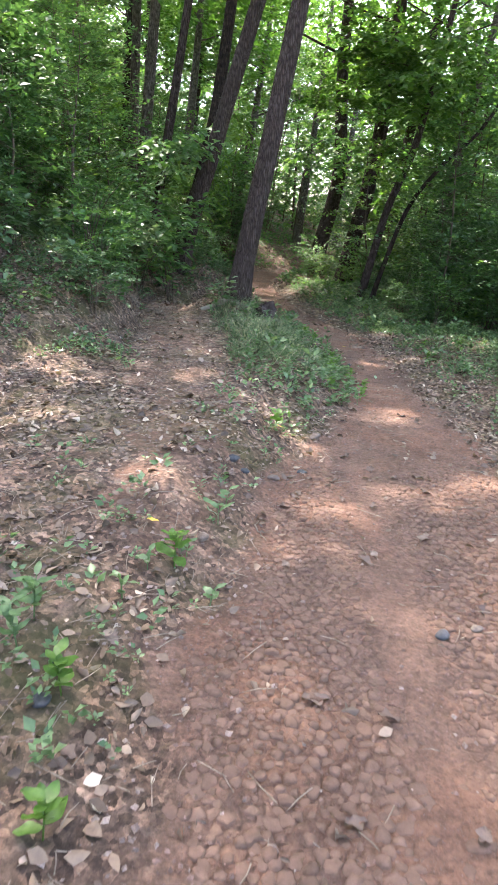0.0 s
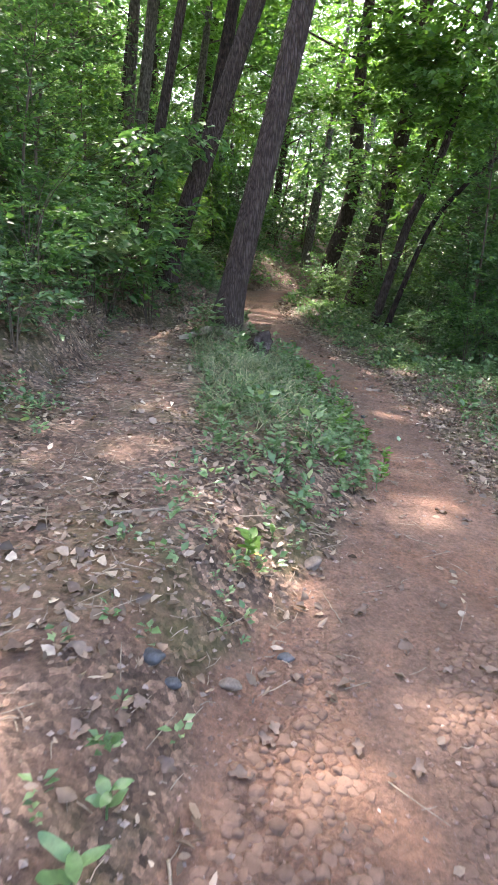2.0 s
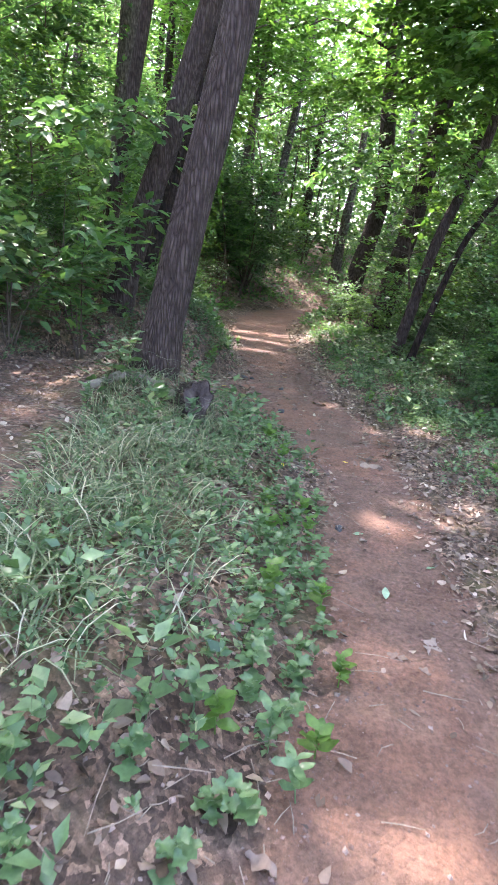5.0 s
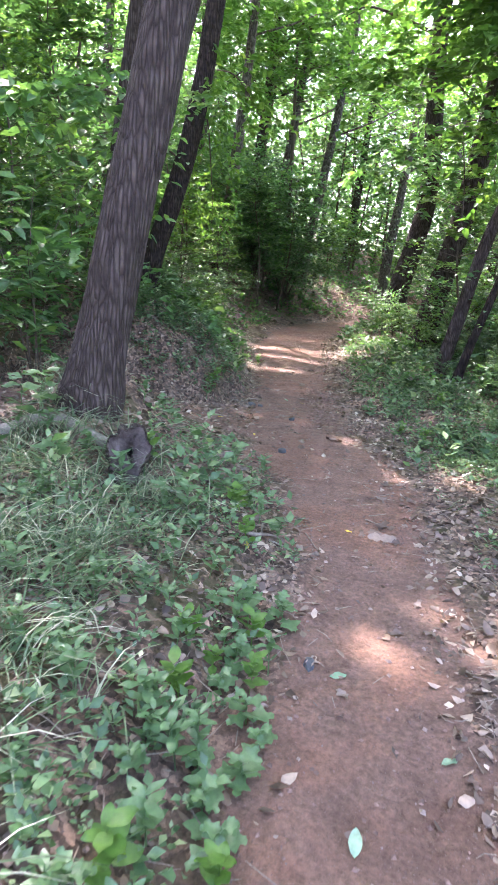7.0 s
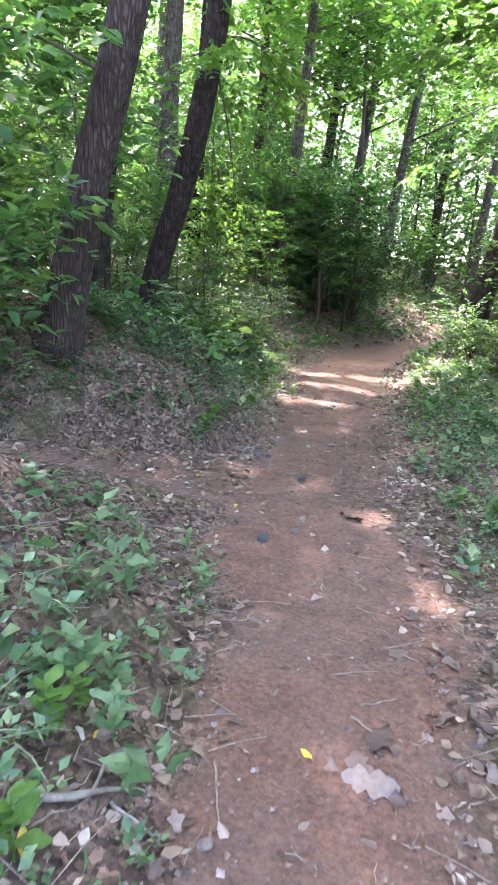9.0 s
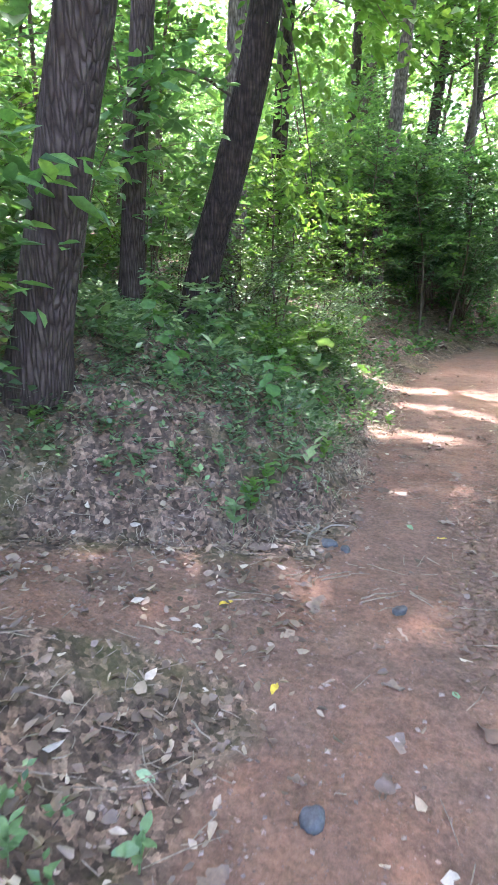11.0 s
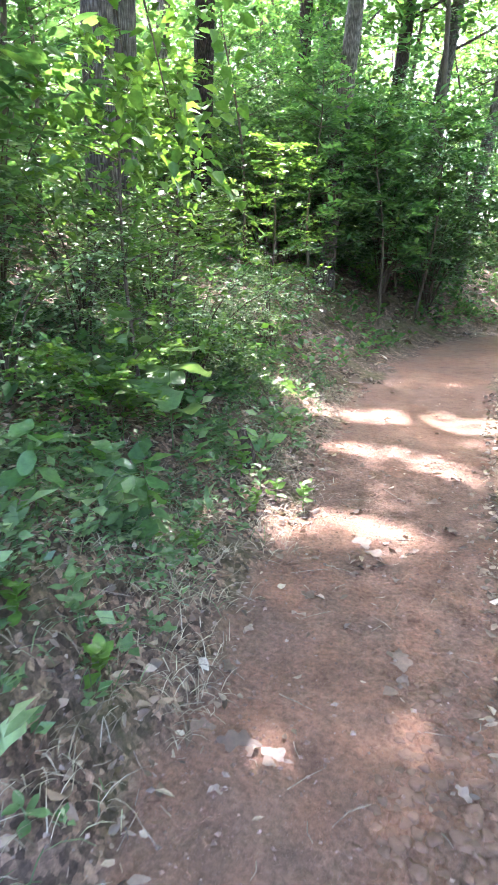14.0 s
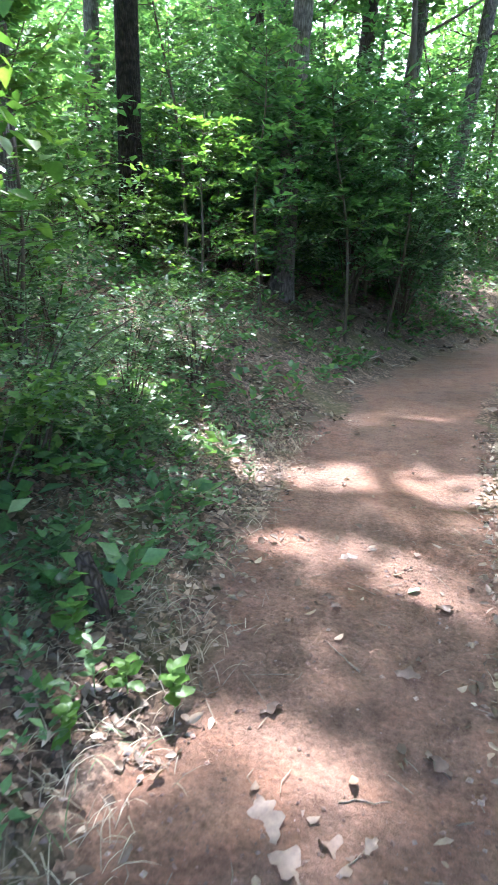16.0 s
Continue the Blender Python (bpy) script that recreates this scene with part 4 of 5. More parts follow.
# ---- upper canopy: leafy twigs added overhead to shade the trail, hung on the nearest tree, with the openings left free ----
cr = np.random.default_rng(55)
n_tw = 2400
ty = cr.uniform(-1.5, 25, n_tw)
tgt = np.stack([cr.uniform(trail_left(ty) - 1.9, trail_right(ty) + 1.6), ty], 1)
hh = cr.uniform(7.5, 12.5, n_tw)
# mostly out of view: each twig sits sunward of the ground it shades
tw = np.column_stack([tgt + (hh / TO_SUN[2])[:, None] * TO_SUN[None, :2], hh])
own = np.array([[t.location.x, t.location.y] for t in TREES])
nearest = np.argmin(((tw[:, None, :2] - own[None]) ** 2).sum(-1), 1)
for k, t in enumerate(TREES):
    sel = tw[nearest == k]
    if len(sel) < 3:
        continue
    way = np.column_stack([sel[:, :2] - own[k], np.zeros(len(sel))]) * 0.3 + cr.normal(0, 1, sel.shape) * np.array([1, 1, 0.3])
    pos, ld, up, ll, lw = spray_leaves(sel, way, 0.9, 9, 0.23, 700 + k, 0.55, 0.3)
    keep = ~sunlit(pos)
    v, q = blades_small(pos[keep] - np.array(t.location), ld[keep], up[keep], ll[keep], lw[keep])
    part_np("outer_crown", v, q, M_CANOPY, t)


# ---- leafy branches that hang over the trail ----
def hanging_branch(owner, start, end, sprays, spread, leaf, material, seed):
    """A thin arching branch and its leaves, parts of the tree it grows on."""
    r = np.random.default_rng(seed)
    o = np.array(owner.location)
    a, b = np.array(start, float) - o, np.array(end, float) - o
    pts = curve_points([a, (a + b) / 2 + np.array([0, 0, 0.25]), b], 12)
    branch = tube_mesh("branch", pts, np.linspace(0.016, 0.004, 12), M_TWIG, owner, 6, 0.15, seed)
    at = pts[r.integers(2, 12, sprays)] + r.normal(0, 1, (sprays, 3)) * spread * np.array([0.8, 0.8, 0.5])
    way = (b - a) / np.linalg.norm(b - a) + r.normal(0, 0.8, (sprays, 3)) * np.array([1, 1, 0.3])
    pos, ld, up, ll, lw = spray_leaves(at, way, 0.55, 13, leaf, seed + 1, 0.62, 0.35)
    v, q = blades(pos, ld, up, ll, lw)
    part_np("leaves", v, q, material, branch, "spray of fresh green leaves")


SWEPT, REDDISH, CROOKED, GREY_OAK, KINKED = TREES[7], TREES[8], TREES[9], TREES[1], TREES[2]
for owner, a, b, n_sp, wide, leaf, mat, sd in [
        (CROOKED, (2.5, 15.2, 3.4), (1.15, 13.7, 3.25), 16, 0.16, 0.13, M_BRIGHT, 801), (CROOKED, (2.6, 15.2, 3.7), (1.9, 13.8, 2.85), 16, 0.18, 0.13, M_BRIGHT, 803),
        (CROOKED, (2.8, 15.2, 4.8), (1.5, 14.6, 5.1), 84, 0.5, 0.15, M_CANOPY, 805), (CROOKED, (2.7, 15.2, 4.4), (2.0, 13.6, 4.3), 76, 0.5, 0.15, M_CANOPY, 807),
        (CROOKED, (2.85, 15.25, 5.2), (1.0, 14.3, 5.4), 70, 0.5, 0.15, M_CANOPY, 833), (CROOKED, (2.9, 15.25, 5.6), (3.0, 13.4, 4.7), 60, 0.5, 0.15, M_CANOPY, 835),
        (REDDISH, (2.2, 18.8, 4.6), (0.6, 16.4, 4.8), 40, 0.4, 0.16, M_CANOPY, 809), (REDDISH, (2.25, 18.8, 5.2), (1.4, 16.2, 5.5), 60, 0.5, 0.16, M_CANOPY, 811),
        (SWEPT, (1.35, 22, 4.4), (0.2, 19.2, 3.7), 40, 0.4, 0.17, M_UNDER, 813), (SWEPT, (1.3, 22, 5.4), (-0.3, 19.0, 5.3), 44, 0.45, 0.17, M_CANOPY, 815), (SWEPT, (1.4, 22, 3.8), (2.6, 20.2, 3.4), 54, 0.5, 0.17, M_UNDER, 817),
        (REDDISH, (2.25, 18.8, 4.9), (3.6, 16.6, 4.6), 64, 0.55, 0.16, M_CANOPY, 819), (KINKED, (-1.9, 14.12, 3.5), (-1.5, 13.3, 3.3), 12, 0.14, 0.11, M_BRIGHT, 821), (KINKED, (-2.1, 14.1, 2.9), (-2.7, 13.2, 2.7), 14, 0.16, 0.12, M_UNDER, 823),
        (KINKED, (-1.85, 14.15, 3.8), (-1.95, 15.3, 2.3), 18, 0.34, 0.1, M_BRIGHT, 829), (KINKED, (-1.8, 14.2, 4.2), (-2.5, 15.6, 2.5), 24, 0.42, 0.1, M_BRIGHT, 831),
        (KINKED, (-1.85, 14.15, 4.0), (-1.3, 15.4, 3.7), 22, 0.26, 0.13, M_BRIGHT, 825), (GREY_OAK, (-1.6, 11.9, 2.9), (-2.3, 10.6, 2.6), 22, 0.25, 0.15, M_UNDER, 827)]:
    hanging_branch(owner, a, b, n_sp, wide, leaf, mat, sd)


# ---- ground cover ----
def rand_ground(n, x0, x1, y0, y1, weight, seed):
    """Random places on the ground, thinned by a weight from 0 to 1."""
    r = np.random.default_rng(seed)
    x, y = r.uniform(x0, x1, n), r.uniform(y0, y1, n)
    keep = r.random(n) < weight(x, y)
    x, y = x[keep], y[keep]
    return np.column_stack([x, y, height(x, y)]), r


def litter_weight(x, y):
    tr = trodden(x, y)
    patchy = smooth(0.25, 0.65, fbm(x * 1.4, y * 1.4, 21))
    verge = (1 - smooth(0.5, 1.3, x - trail_right(y))) * (x > trail_right(y) - 0.08) * (0.4 + 0.6 * patchy)
    return np.clip(np.where(tr > 0.85, 0.03, np.where(tr > 0.3, 0.5 * patchy + 0.06, 0.35 + 0.65 * patchy)) + 0.9 * verge, 0, 1) * np.where((x < trail_left(y) + 0.2) & (y < 12), np.interp(y, [1.0, 3.0, 4.0], [0.4, 0.7, 1.0]), 1.0)


def flat_leaves(p, r, size, spread=0.35, lift=0.004):
    n = len(p)
    az = r.random(n) * 6.283
    way = np.stack([np.cos(az), np.sin(az), r.normal(0, 0.22, n)], 1)
    up = np.array([0, 0, 1.0]) + r.normal(0, spread, (n, 3))
    ll = size * (0.45 + 0.95 * r.random(n))
    p = p + np.column_stack([np.zeros(n), np.zeros(n), lift + 0.012 * r.random(n)])
    return blades(p, way, up, ll, ll * (0.3 + 0.5 * r.random(n)), r.normal(0, 0.3, n), r.normal(0, 0.22, n))


p, r = rand_ground(105000, -4.6, 4.6, -0.2, 20, litter_weight, 400)
v, q = flat_leaves(p, r, 0.048, 0.5)
tagged(part_np("leaf_litter", v, q, M_DRYLEAF), "brown and grey dead oak leaves strewn over soil", "leaf litter", kind="stuff")
p, r = rand_ground(9000, -9, 6, 18, 34, lambda x, y: 0.75 * (trodden(x, y) < 0.3), 401)
v, q = flat_leaves(p, r, 0.15)
tagged(part_np("leaf_litter", v, q, M_DRYLEAF), "dead leaves covering the far banks", "leaf litter", kind="stuff")


def weed_weight(x, y):
    d, rg = bank_gap(x, y), x - trail_right(y)
    isle = np.minimum(trail_left(y) - x, fork_gap(x, y))
    patchy = smooth(0.38, 0.62, fbm(x * 1.1 + 3, y * 1.1, 41))
    bank = smooth(0.05, 0.6, d) * (0.3 + 0.7 * patchy) * np.interp(y, [1, 4, 8], [0.25, 0.4, 1])
    right = smooth(0.15, 0.8, rg) * (0.15 + 0.8 * patchy) * np.interp(y, [0, 6, 9], [0.5, 0.8, 1])
    mid = (0.65 + 0.35 * smooth(0.1, 0.5, trail_left(y) - x)) * smooth(-0.06, 0.08, isle) * smooth(4.6, 5.6, y) * (1 - smooth(9.9, 10.5, y)) * (x > toe(y)) * (0.05 + 0.42 * patchy)
    early = 0.1 * patchy * (trail_left(y) - x > 0.1) * (y < 5)
    return np.clip(np.maximum(np.maximum(bank, right), np.maximum(mid, early)), 0, 1) * (trodden(x, y) < 0.55) * (np.hypot(x + 0.23, y - 8.6) > 0.24)


def weeds(p, r, per, leaf, tall):
    """Small leafy weeds: a whorl of leaves spreading from each place."""
    n = len(p)
    size = 0.5 + 0.9 * r.random(n)
    az = r.random((n, per)) * 6.283
    el = r.uniform(0.05, 0.75, (n, per))
    way = np.stack([np.cos(az) * np.cos(el), np.sin(az) * np.cos(el), np.sin(el)], -1)
    h = tall * size[:, None] * (0.25 + 0.75 * r.random((n, per)))
    out = 0.35 * leaf * size[:, None] * (0.4 + r.random((n, per)))
    pos = p[:, None] + np.stack([np.cos(az) * out, np.sin(az) * out, h], -1)
    up = np.array([0, 0, 1.0]) + r.normal(0, 0.35, pos.shape)
    ll = leaf * size[:, None] * (0.6 + 0.7 * r.random((n, per)))
    return blades_small(pos.reshape(-1, 3), way.reshape(-1, 3), up.reshape(-1, 3), ll.ravel(), ll.ravel() * 0.55)


p, r = rand_ground(72000, -4.2, 4.2, 0, 19, weed_weight, 410)
v, q = weeds(p, r, 8, 0.038, 0.09)
tagged(part_np("undergrowth", v, q, M_WEED), "low green weeds covering bank and verge", "undergrowth", kind="stuff")
p, r = rand_ground(3000, -4.2, 3.4, 4.6, 18, lambda x, y: weed_weight(x, y) * (fbm(x * 0.9, y * 0.9, 47) > 0.45), 412)
v, q = weeds(p, r, 9, 0.075, 0.2)
tagged(part_np("undergrowth", v, q, M_WEED), "taller fresh green weeds among the low ones", "undergrowth", kind="stuff")
p, r = rand_ground(16000, -10, 9, 14, 40, lambda x, y: (0.3 + 0.7 * (fbm(x, y, 43) > 0.5)) * ((bank_gap(x, y) > 0.3) | (x - trail_right(y) > 0.4)), 411)
v, q = weeds(p, r, 6, 0.11, 0.16)
tagged(part_np("undergrowth", v, q, M_UNDER), "green weeds carpeting the far slope", "undergrowth", kind="stuff")


def straws(pos, way, length, wide):
    """Thin arching strips of three lengths each."""
    n = len(pos)
    way = unit(way)
    flat = unit(way * np.array([1, 1, 0]))
    side = np.cross(flat, np.array([0, 0, 1.0])) * wide * 0.5
    length = length[:, None]
    rows = []
    for f, w in ((0, 0.8), (0.35, 1.0), (0.7, 0.7), (1.0, 0.08)):
        c = pos + way * length * f + flat * length * 0.25 * f * f - np.array([0, 0, 1.0]) * length * 0.55 * f ** 2.2
        rows += [c - side * w, c + side * w]
    v = np.stack(rows, 1)
    i = (np.arange(n) * 8)[:, None, None]
    q = np.array([(0, 1, 3, 2), (2, 3, 5, 4), (4, 5, 7, 6)])
    return v.reshape(-1, 3), (q[None] + i).reshape(-1, 4)


def grass(p, r, long, wide, tuft):
    """Arching blades in tufts."""
    n = len(p)
    pos = np.repeat(p, tuft, 0) + np.column_stack([r.normal(0, 0.035, (n * tuft, 2)), np.zeros(n * tuft)])
    az = r.random(n * tuft) * 6.283
    way = np.stack([np.cos(az) * 0.55, np.sin(az) * 0.55, 0.5 + 0.6 * r.random(n * tuft)], 1)
    ll = long * (0.5 + 0.8 * r.random(n * tuft))
    return straws(pos, way, ll, wide)


def isle_grass(x, y):
    isle = np.minimum(trail_left(y) - x, fork_gap(x, y))
    return smooth(0.35, 0.85, trail_left(y) - x) * smooth(0.03, 0.22, isle) * smooth(5.3, 6.4, y) * (1 - smooth(8.6, 9.4, y)) * (x > toe(y)) * (0.3 + 0.7 * (fbm(x * 2, y * 2, 61) > 0.45))


p, r = rand_ground(1500, -1.4, 1.0, 5.2, 9.4, isle_grass, 420)
v, q = grass(p, r, 0.34, 0.006, 9)
tagged(part_np("grass", v, q, M_GRASS), "long arching grass on the strip between trails", "grass", kind="stuff")
p, r = rand_ground(1500, -0.8, 3.2, 9, 24, lambda x, y: smooth(0.15, 0.5, x - trail_right(y)) * (1 - smooth(1.2, 2.2, x - trail_right(y))) * np.interp(y, [9, 13, 16, 24], [0.15, 0.3, 1, 0.9]), 421)
v, q = grass(p, r, 0.17, 0.006, 7)
tagged(part_np("grass", v, q, M_GRASS), "sunlit yellow-green grass on the trail verge", "grass", kind="stuff")
p, r = rand_ground(900, -3, 0, 10, 20, lambda x, y: smooth(-0.02, 0.1, bank_gap(x, y)) * (1 - smooth(0.5, 0.9, bank_gap(x, y))) * 0.8, 422)
v, q = grass(p, r, 0.15, 0.0045, 6)
tagged(part_np("grass", v, q, M_GRASS), "thin dry grass at the foot of the bank", "grass", kind="stuff")
p, r = rand_ground(8000, -3.6, 0.6, 9.5, 19, lambda x, y: smooth(-0.15, 0.05, bank_gap(x, y)) * (1 - smooth(0.6, 1.5, bank_gap(x, y))) * (0.25 + 0.75 * (fbm(x * 1.6, y * 1.6, 65) > 0.48)), 423)
v, q = grass(p, r, 0.13, 0.0035, 5)
tagged(part_np("dry_grass", v, q, M_STRAW), "pale dry straw and stalks hanging on the bank face", "dry grass", kind="stuff")


def rocks(p, r, size):
    """Small angular pebbles sunk in the soil."""
    base = np.array([(1, 0, 0), (-1, 0, 0), (0, 1, 0), (0, -1, 0), (0, 0, 1), (0, 0, -1)], float)
    tri = np.array([(0, 2, 4), (2, 1, 4), (1, 3, 4), (3, 0, 4), (2, 0, 5), (1, 2, 5), (3, 1, 5), (0, 3, 5)])
    n = len(p)
    az = r.random(n) * 6.283
    s = size * (0.35 + 1.1 * r.random(n) ** 2)
    v = base[None] * (0.65 + 0.6 * r.random((n, 6, 1))) * s[:, None, None] * np.array([1.1, 0.85, 0.6])
    c, sn = np.cos(az)[:, None], np.sin(az)[:, None]
    v = np.stack([v[..., 0] * c - v[..., 1] * sn, v[..., 0] * sn + v[..., 1] * c, v[..., 2]], -1) + p[:, None] + np.array([0, 0, 0.003])
    return v.reshape(-1, 3), (tri[None] + (np.arange(n) * 6)[:, None, None]).reshape(-1, 3)


p, r = rand_ground(28000, -2.6, 2.4, 0, 17, lambda x, y: np.where(trodden(x, y) > 0.8, 0.12, 0.5 * (fbm(x * 2, y * 2, 91) > 0.42)) + 0.35 * (y < 5) * (x < trail_left(y)), 430)
v, q = rocks(p, r, 0.012)
tagged(part_np("pebbles", v, q, M_PEBBLE, smooth_faces=False), "brown pebbles and clods on bare soil", "pebbles", kind="stuff")


def bits(p, r, long, thick):
    """Broken twigs and stalks lying on the ground."""
    n = len(p)
    az = r.random(n) * 6.283
    d = np.stack([np.cos(az), np.sin(az), r.normal(0, 0.08, n)], 1) * (long * (0.3 + r.random(n) ** 2))[:, None]
    s = np.stack([-np.sin(az), np.cos(az), np.zeros(n)], 1) * thick
    u = np.array([0, 0, thick * 1.6])
    a = p + np.array([0, 0, 0.008])
    mid = a + d * 0.5 + s * r.normal(0, 3, (n, 1))
    v = np.stack([a - s, a + s, a + u, mid - s, mid + s, mid + u, a + d - s * 0.5, a + d + s * 0.5, a + d + u * 0.6], 1)
    i = (np.arange(n) * 9)[:, None, None]
    f = np.array([(0, 3, 5, 2), (1, 2, 5, 4), (3, 6, 8, 5), (4, 5, 8, 7)])
    return v.reshape(-1, 3), (f[None] + i).reshape(-1, 4)


p, r = rand_ground(15000, -3.2, 3.2, 0, 18, lambda x, y: np.where(trodden(x, y) > 0.7, 0.1, 0.75), 440)
v, q = bits(p, r, 0.17, 0.002)
tagged(part_np("twig_litter", v, q, M_STICK), "broken twigs and dry stalks on the soil", "twig litter", kind="stuff")


def crumb_weight(x, y):
    inside = np.minimum(x - trail_left(y), trail_right(y) - x)
    return np.clip((trodden(x, y) > 0.5) * (0.12 + 0.75 * (1 - smooth(0.0, 0.45, inside)) + 0.5 * smooth(0.5, 0.68, fbm(x * 1.2, y * 1.2, 97))), 0, 1)


p, r = rand_ground(34000, -1.9, 2.0, 0.6, 17, crumb_weight, 450)
v, q = rocks(p, r, 0.0085)
tagged(part_np("earth_crumbs", v, q, M_CLOD, smooth_faces=False), "crumbs of red earth scattered over the trail", "soil", kind="stuff")



def trampled_lumps(x0, x1, y0, y1, size, seed):
    """Pressed lumps of earth, side by side with cracks between them."""
    r = np.random.default_rng(seed)
    X, Y = np.meshgrid(np.arange(x0, x1, size), np.arange(y0, y1, size * 0.88))
    X[1::2] += size / 2
    x, y = (X + r.normal(0, size * 0.13, X.shape)).ravel(), (Y + r.normal(0, size * 0.13, X.shape)).ravel()
    keep = r.random(len(x)) < 0.9 * smooth(0.3, 0.85, churned(x, y) + 0.5 * (fbm(x * 2.5, y * 2.5, 221) - 0.5))
    x, y = x[keep], y[keep]
    n, sides = len(x), 9
    th = np.linspace(0, 2 * math.pi, sides, endpoint=False)[None] + r.random((n, 1)) * 6
    rad = size * (0.34 + 0.32 * r.random((n, 1))) * np.clip(1 + 0.2 * r.normal(0, 1, (n, sides)), 0.5, 1.5)
    tall = (0.002 + 0.009 * r.random((n, 1)) ** 1.6) * (0.6 + 0.4 * churned(x, y))[:, None]
    tilt = r.normal(0, 0.1, (n, 2))
    z0 = height(x, y)[:, None]
    rows = []
    for f, h in ((1.15, -0.012), (1.0, 0.0), (0.78, 0.6), (0.45, 0.92), (0.02, 1.0)):
        px, py = np.cos(th) * rad * f, np.sin(th) * rad * f * 0.92
        up = h if h < 0 else h * tall + px * tilt[:, :1] + py * tilt[:, 1:]
        rows.append(np.stack([x[:, None] + px, y[:, None] + py, z0 + up + 0 * px], -1))
    v = np.stack(rows, 1)
    k, j = np.meshgrid(np.arange(len(rows) - 1), np.arange(sides), indexing="ij")
    q = np.stack([k * sides + j, k * sides + (j + 1) % sides, (k + 1) * sides + (j + 1) % sides, (k + 1) * sides + j], -1).reshape(-1, 4)
    return v.reshape(-1, 3), (q[None] + (np.arange(n) * sides * len(rows))[:, None, None]).reshape(-1, 4)


for x0, x1, y0, y1, sd in [(-0.5, 1.9, 0.3, 4.8, 460), (-0.2, 1.3, 10.6, 15.6, 461)]:
    v, q = trampled_lumps(x0, x1, y0, y1, 0.043, sd)
    tagged(part_np("earth_clods", v, q, M_LUMP), "trampled lumps of red-brown earth on the trail", "soil", kind="stuff")

# places of small things: x, y, kind (sticks: both ends)
LEAVES_1 = [(-0.44, 1.6, 0), (0.19, 1.68, 0), (0.53, 1.64, 0), (0.27, 1.17, 0), (-0.49, 0.98, 0), (0.57, 2.79, 0), (-0.38, 2.34, 1), (0.15, 3.41, 0), (-0.36, 3.17, 0), (-0.59, 3.43, 0), (-0.51, 1.83, 0), (-0.48, 3.37, 0), (-0.37, 3.1, 0), (-0.14, 3.19, 0), (-0.61, 3.68, 0), (-0.58, 3.88, 0), (-0.59, 3.37, 0), (-0.25, 3.33, 0), (0.15, 3.25, 0), (0.67, 3.4, 0), (1.08, 3.89, 0), (0.57, 2.64, 0), (0.41, 3.7, 0), (-0.52, 4.17, 0), (-0.42, 4.11, 1), (-0.57, 2.58, 2), (-0.53, 4.16, 0), (-0.57, 3.86, 0), (-0.27, 3.28, 0), (0.41, 3.61, 0), (0.78, 5.49, 0), (1.17, 5.53, 0)]
LEAVES_2 = [(0.72, 4.04, 0), (0.59, 4.24, 0), (0.4, 4.68, 0), (0.59, 5.15, 0), (0.86, 5.13, 0), (0.02, 4.32, 2), (1.1, 7.66, 0), (1.24, 8.19, 0), (1.38, 8.72, 0), (0.93, 7.81, 0), (1.54, 8.49, 0), (1.45, 8.2, 0), (1.02, 7.79, 1), (1.48, 7.5, 1), (1.17, 7.03, 1), (1.27, 9.2, 0), (0.24, 8.16, 0), (1.12, 9.94, 3), (1.29, 9.41, 3), (1.17, 9.31, 3), (1.27, 9.19, 3), (0.71, 10.16, 0), (1.44, 9.6, 3), (1.0, 9.21, 2), (0.46, 8.56, 2), (0.42, 8.89, 2), (1.51, 9.41, 0), (-0.09, 10.87, 0), (0.4, 10.99, 0), (-0.17, 11.08, 3), (-0.5, 10.82, 0), (-0.49, 11.23, 0)]
LEAVES_3 = [(0.25, 11.71, 3), (0.18, 11.62, 0), (0.33, 11.39, 0), (0.59, 11.33, 3), (-0.25, 10.59, 1), (0.51, 11.43, 1), (-0.55, 11.49, 2), (-0.09, 11.19, 2), (-0.12, 12.93, 0), (0.33, 12.74, 0), (-0.45, 12.91, 0), (-0.38, 13.52, 0), (-0.2, 11.86, 3), (-0.82, 12.19, 0), (-0.68, 12.23, 3), (-0.38, 13.53, 3), (-0.46, 12.91, 0), (-0.12, 12.94, 1), (0.09, 12.84, 2), (0.11, 13.07, 0), (-0.05, 14.11, 0), (-0.42, 14.89, 0), (-0.06, 14.13, 3), (-0.36, 14.27, 0), (-0.62, 14.3, 0), (-0.92, 13.94, 3), (-0.29, 14.84, 0), (-0.4, 14.92, 0), (-0.47, 14.79, 0), (-0.69, 13.82, 0), (-0.38, 13.54, 3), (-0.18, 15.56, 0)]
LEAVES_4 = [(-0.48, 15.2, 3), (-0.4, 15.13, 3), (-0.5, 15.07, 3), (-0.51, 15.03, 3), (-0.19, 15.59, 0), (-0.46, 16.58, 1), (-0.7, 15.58, 0), (-0.31, 16.47, 0), (-1.36, 15.31, 3), (-0.38, 15.95, 0)]
